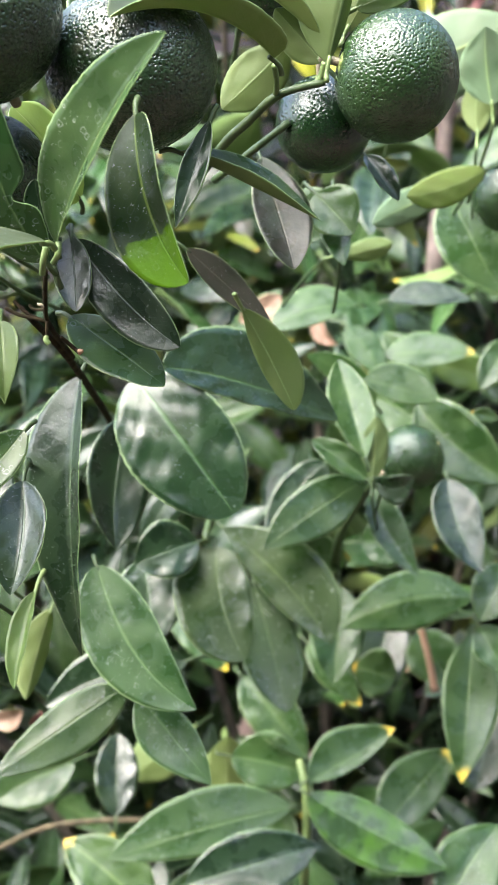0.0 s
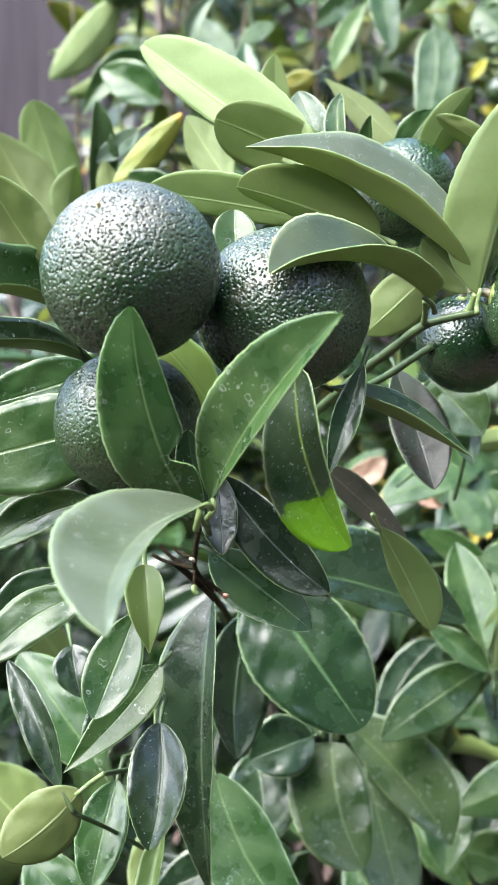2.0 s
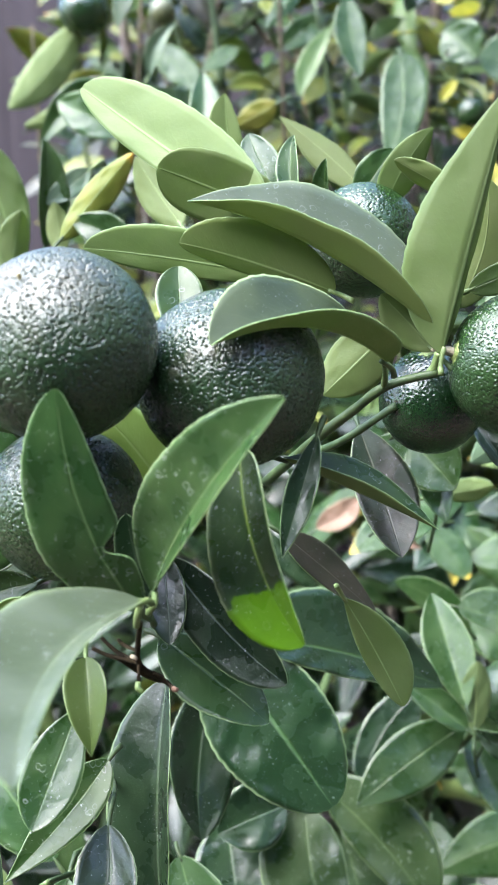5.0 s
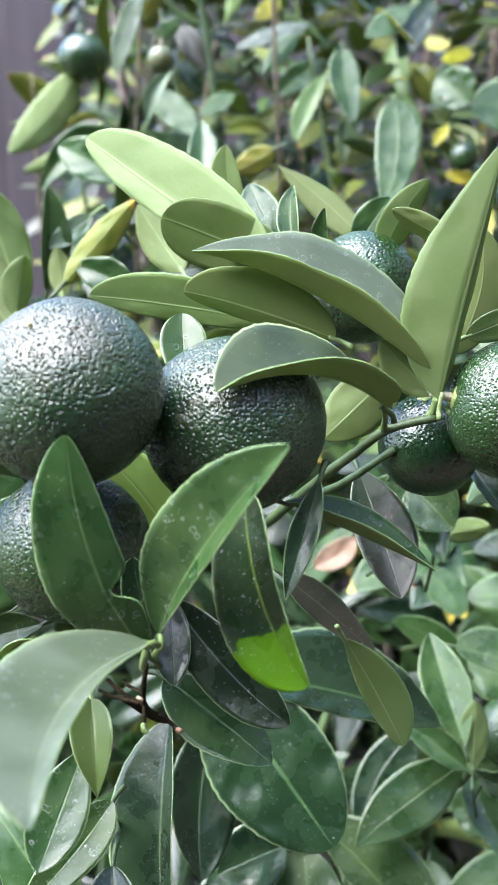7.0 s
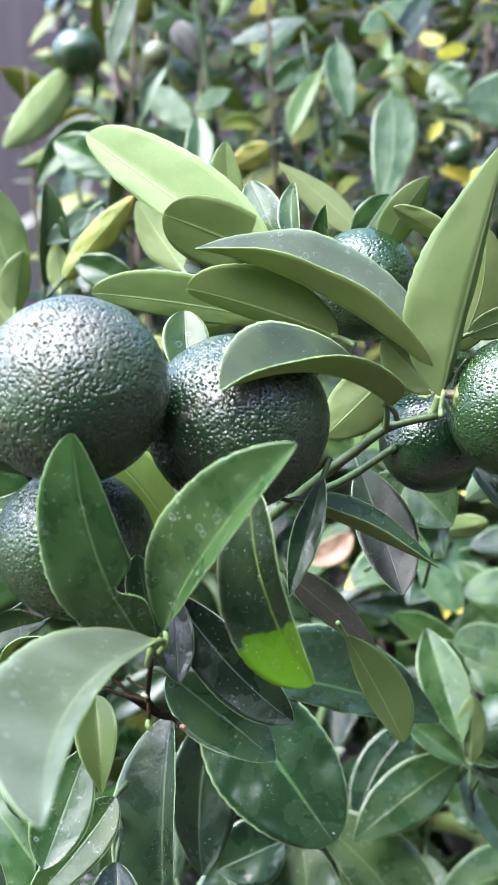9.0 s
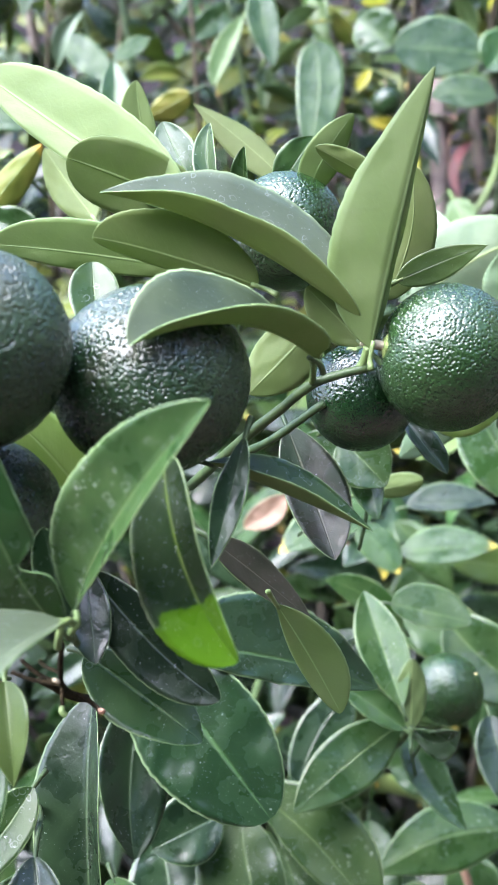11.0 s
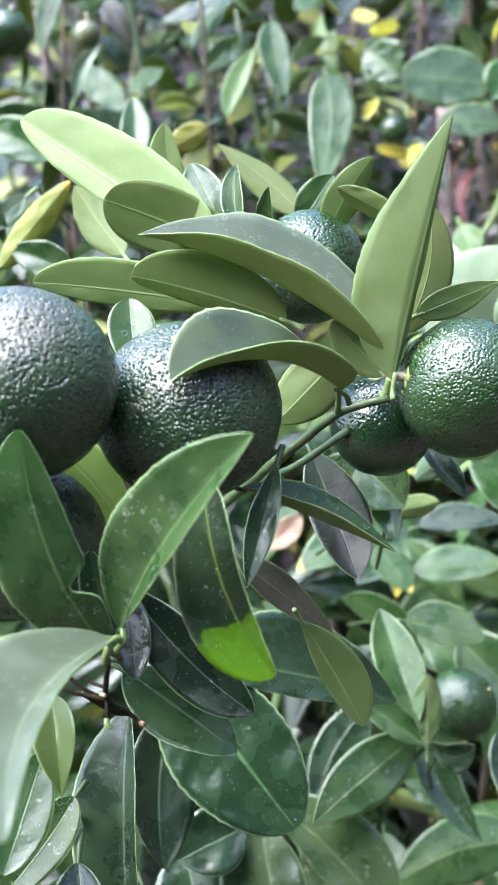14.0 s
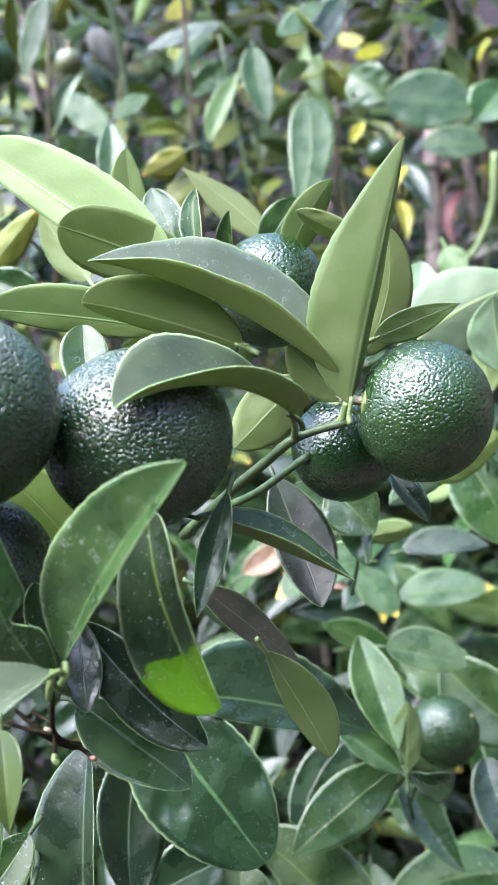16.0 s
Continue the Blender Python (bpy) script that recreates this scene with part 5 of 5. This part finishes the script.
twig([(-0.057, 0.312, 1.179), (-0.058, 0.312, 1.175), (-0.059, 0.315, 1.171)], 0.0010, 0.0009, PALE_TWIG)
twig([(-0.067, 0.334, 1.156), (-0.061, 0.356, 1.142), (-0.062, 0.422, 1.116), (-0.066, 0.507, 1.084), (-0.069, 0.673, 1.008)], 0.0010, 0.0018, DARK_TWIG)
twig([(0.030, 0.585, 0.860), (0.033, 0.572, 0.848), (0.034, 0.565, 0.823), (0.033, 0.566, 0.784), (0.043, 0.599, 0.710)], 0.0023, 0.0029, PALE_TWIG)
twig([(0.109, 0.651, 0.918), (0.115, 0.646, 0.896), (0.119, 0.641, 0.876)], 0.0022, 0.0025, DRY)
twig([(0.064, 0.544, 1.045), (0.062, 0.552, 1.036), (0.052, 0.607, 0.989), (0.058, 0.698, 0.900)], 0.0015, 0.0031, GREEN_TWIG)
twig([(0.128, 0.581, 0.969), (0.130, 0.576, 0.949), (0.142, 0.608, 0.910)], 0.0016, 0.0020, GREEN_TWIG)
twig([(-0.174, 0.660, 0.748), (-0.139, 0.664, 0.763), (-0.093, 0.665, 0.768), (-0.043, 0.674, 0.760)], 0.0019, 0.0020, BROWN_TWIG)
twig([(-0.020, 0.512, 1.021), (-0.021, 0.518, 1.026), (-0.013, 0.576, 1.032), (-0.000, 0.658, 1.030)], 0.0014, 0.0025, GREEN_TWIG)
# </twigs>


# ---- foliage deeper in the bush and behind it ----
def foliage(name, count, inside, parent, seed, sizes, tones, droop=0.5, label="", rows=7, cols=4, single=0):
    """Many leaves; inside(rng) gives a place. The foremost ones are parts of their own, the rest are joined in one part."""
    rng = random.Random(seed)
    places = sorted((inside(rng) for _ in range(count)), key=lambda p: p[1])
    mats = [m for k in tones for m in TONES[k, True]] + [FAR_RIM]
    V, F, U, I, at = [], [], [], [], 0
    for number, p in enumerate(places):
        p = np.array(p)
        yaw, dip = rng.uniform(0, 2 * math.pi), rng.uniform(-1.1, 0.5) * droop * 2
        way = np.array((math.cos(yaw) * math.cos(dip), math.sin(yaw) * math.cos(dip), math.sin(dip)))
        size = rng.uniform(*sizes)
        up = np.array((rng.uniform(-0.6, 0.6), rng.uniform(-1.0, 0.2), rng.uniform(0.2, 1.0)))
        if abs(up @ way) > 0.9 * np.linalg.norm(up):
            up = np.cross(way, (0.3, 0.9, 0.2))
        k = rng.randrange(len(tones))
        own = number < single
        v, f, uv, index = blade(p, p + way * size, up, size * rng.uniform(0.33, 0.46), rng.uniform(5, 30), rng.uniform(0, 0.1), 0,
                                rng.uniform(-25, 25), rng, 12 if own else rows, 6 if own else cols, 0.0004, rng.uniform(0.8, 1.05))
        if own:
            mesh_part("leaf", v, f.tolist(), [*TONES[tones[k], False], FAR_RIM], parent, WORDS.get(tones[k], ""), index, uv)
            continue
        V.append(v)
        F.append(f + at)
        U.append(uv)
        I.append(np.where(index == 2, len(mats) - 1, index + 2 * k))
        at += len(v)
    ob = mesh_part(name, np.concatenate(V), np.concatenate(F).tolist(), mats, parent, label, np.concatenate(I), np.concatenate(U))
    return tagged(ob, kind="stuff")


def in_dome(x, y, z):
    """Whether a place lies in the rounded body of the bush."""
    r2 = ((x - 0.03) / 0.78) ** 2 + ((y - 0.84) / 0.56) ** 2
    return r2 < 1.0 + 0.12 * noise.noise(Vector((x * 5, y * 5, z * 5))) and z < 1.27 - 0.30 * r2 * r2


def deep_inside(rng):
    while True:
        x, y, z = rng.uniform(-0.8, 0.85), rng.uniform(0.62, 1.3), rng.uniform(0.12, 1.30)
        if not in_dome(x, y, z):
            continue
        if (abs(x) > 0.34 or z < 0.72 or y > 0.74) and z < (1.13 if y < 0.8 else 1.22) + 0.06 * noise.noise(Vector((x * 4, y * 4, 0))):
            return x, y, z


def flanks(rng):
    """The sides and the low front, out of the way of the leaves that stand forward."""
    while True:
        x, y, z = rng.uniform(-0.8, 0.85), rng.uniform(0.28, 0.8), rng.uniform(0.14, 1.2)
        if in_dome(x, y, z) and (abs(x) > 0.14 + 0.34 * y or z < 1.12 - 0.84 * y):
            return x, y, z


# dark stands twice among the tones, to put the inner gaps' shade into colour
foliage("inner_foliage", 4200, deep_inside, bush, 3, (0.055, 0.095), ("dark", "dark", "mature", "tipped"), label="dense glossy green leaves inside the bush", single=110)
foliage("side_foliage", 900, flanks, bush, 4, (0.055, 0.095), ("dark", "mature", "mature", "young"), label="glossy green leaves at the sides of the bush")
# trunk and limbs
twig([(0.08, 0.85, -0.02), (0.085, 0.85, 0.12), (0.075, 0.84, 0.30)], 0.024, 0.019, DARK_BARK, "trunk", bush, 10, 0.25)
for i in range(9):
    rng = random.Random(70 + i)
    w = math.radians(-12 + i * 25)
    top = (0.05 + 0.42 * math.cos(w), 0.80 + 0.26 * math.sin(w), 1.0 + rng.uniform(-0.1, 0.12))
    mid = (0.07 + 0.17 * math.cos(w), 0.83 + 0.12 * math.sin(w), 0.62 + rng.uniform(-0.06, 0.06))
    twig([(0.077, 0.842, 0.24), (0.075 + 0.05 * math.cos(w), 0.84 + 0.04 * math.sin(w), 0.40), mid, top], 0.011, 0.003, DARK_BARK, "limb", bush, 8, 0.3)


def behind(rng):
    while True:
        x, y, z = rng.uniform(-0.75, 0.95), rng.uniform(1.04, 1.86), rng.uniform(0.45, 1.95)
        r2 = ((x - 0.1) / 0.85) ** 2 + ((y - 1.45) / 0.42) ** 2
        if r2 < 1 and z < 1.95 - 0.25 * r2 and noise.noise(Vector((x * 5, y * 5, z * 5))) > -0.45 and not (x < -0.20 * y and z > 1.22):
            return x, y, z


foliage("crown", 10500, behind, back, 6, (0.035, 0.078), ("mature", "dark", "dark", "olive", "brown", "young", "olive"), label="green leaves with scattered yellow ones", single=170)


def behind_few(rng):
    return rng.uniform(0.0, 0.6), rng.uniform(0.95, 1.4), rng.uniform(1.25, 1.6)


foliage("yellowing_leaves", 70, behind_few, back, 8, (0.022, 0.042), ("yellow",), label="small bright yellow leaves", single=20)
# <backtwigs>
twig([(0.196, 1.099, 1.418), (0.194, 1.090, 1.362), (0.192, 1.081, 1.306), (0.185, 1.071, 1.246), (0.173, 1.043, 1.078)], 0.0072, 0.0082, BARK, "stem", back)
twig([(0.241, 1.042, 1.388), (0.235, 1.034, 1.340), (0.219, 1.029, 1.305), (0.204, 1.027, 1.292)], 0.0034, 0.0029, PALE_TWIG, "stem", back)
twig([(-0.099, 1.075, 1.399), (-0.092, 1.083, 1.450), (-0.080, 1.093, 1.511)], 0.0031, 0.0021, BROWN_TWIG, "stem", back)
twig([(-0.050, 1.091, 1.485), (-0.029, 1.088, 1.460), (0.002, 1.086, 1.439)], 0.0026, 0.0015, BROWN_TWIG, "stem", back)
twig([(0.269, 1.165, 1.525), (0.259, 1.155, 1.461), (0.257, 1.137, 1.354)], 0.0049, 0.0049, BROWN_TWIG, "stem", back)
twig([(0.200, 1.221, 1.541), (0.201, 1.210, 1.474), (0.203, 1.202, 1.429)], 0.0068, 0.0068, BARK, "stem", back)
twig([(-0.093, 1.071, 1.552), (-0.086, 1.074, 1.499), (-0.079, 1.075, 1.424)], 0.0028, 0.0036, GREEN_TWIG, "stem", back)
twig([(0.229, 1.137, 1.559), (0.228, 1.131, 1.511), (0.229, 1.135, 1.464)], 0.0040, 0.0046, BROWN_TWIG, "stem", back)
# </backtwigs>
for i in range(9):
    rng = random.Random(40 + i)
    x = -0.7 + i * 0.2 + rng.uniform(-0.05, 0.05)
    y = 1.2 + rng.uniform(-0.15, 0.2)
    pts = [(0.15 + 0.1 * (i - 4) * 0.3, 1.45, 0.0), (x * 0.5 + 0.07, 1.4, 0.5), (x, y, 1.1), (x + rng.uniform(-0.1, 0.1), y - 0.05, 1.8)]
    twig(pts, 0.012, 0.004, BARK, "stem", back, 8, 0.3)
# slender upright shoots between the leaves
for i in range(16):
    rng = random.Random(140 + i)
    x, y, z = -0.34 + i * 0.045 + rng.uniform(-0.02, 0.02), rng.uniform(1.0, 1.12), rng.uniform(1.16, 1.26)
    lean = rng.uniform(-0.05, 0.05)
    shoot = [(x, y + 0.05, z), (x + lean * 0.4, y, z + 0.14), (x + lean, y - 0.01, z + rng.uniform(0.24, 0.34))]
    twig(shoot, 0.0030, 0.0013, BROWN_TWIG if i % 3 else GREEN_TWIG, "shoot", back, 6, 0.25)
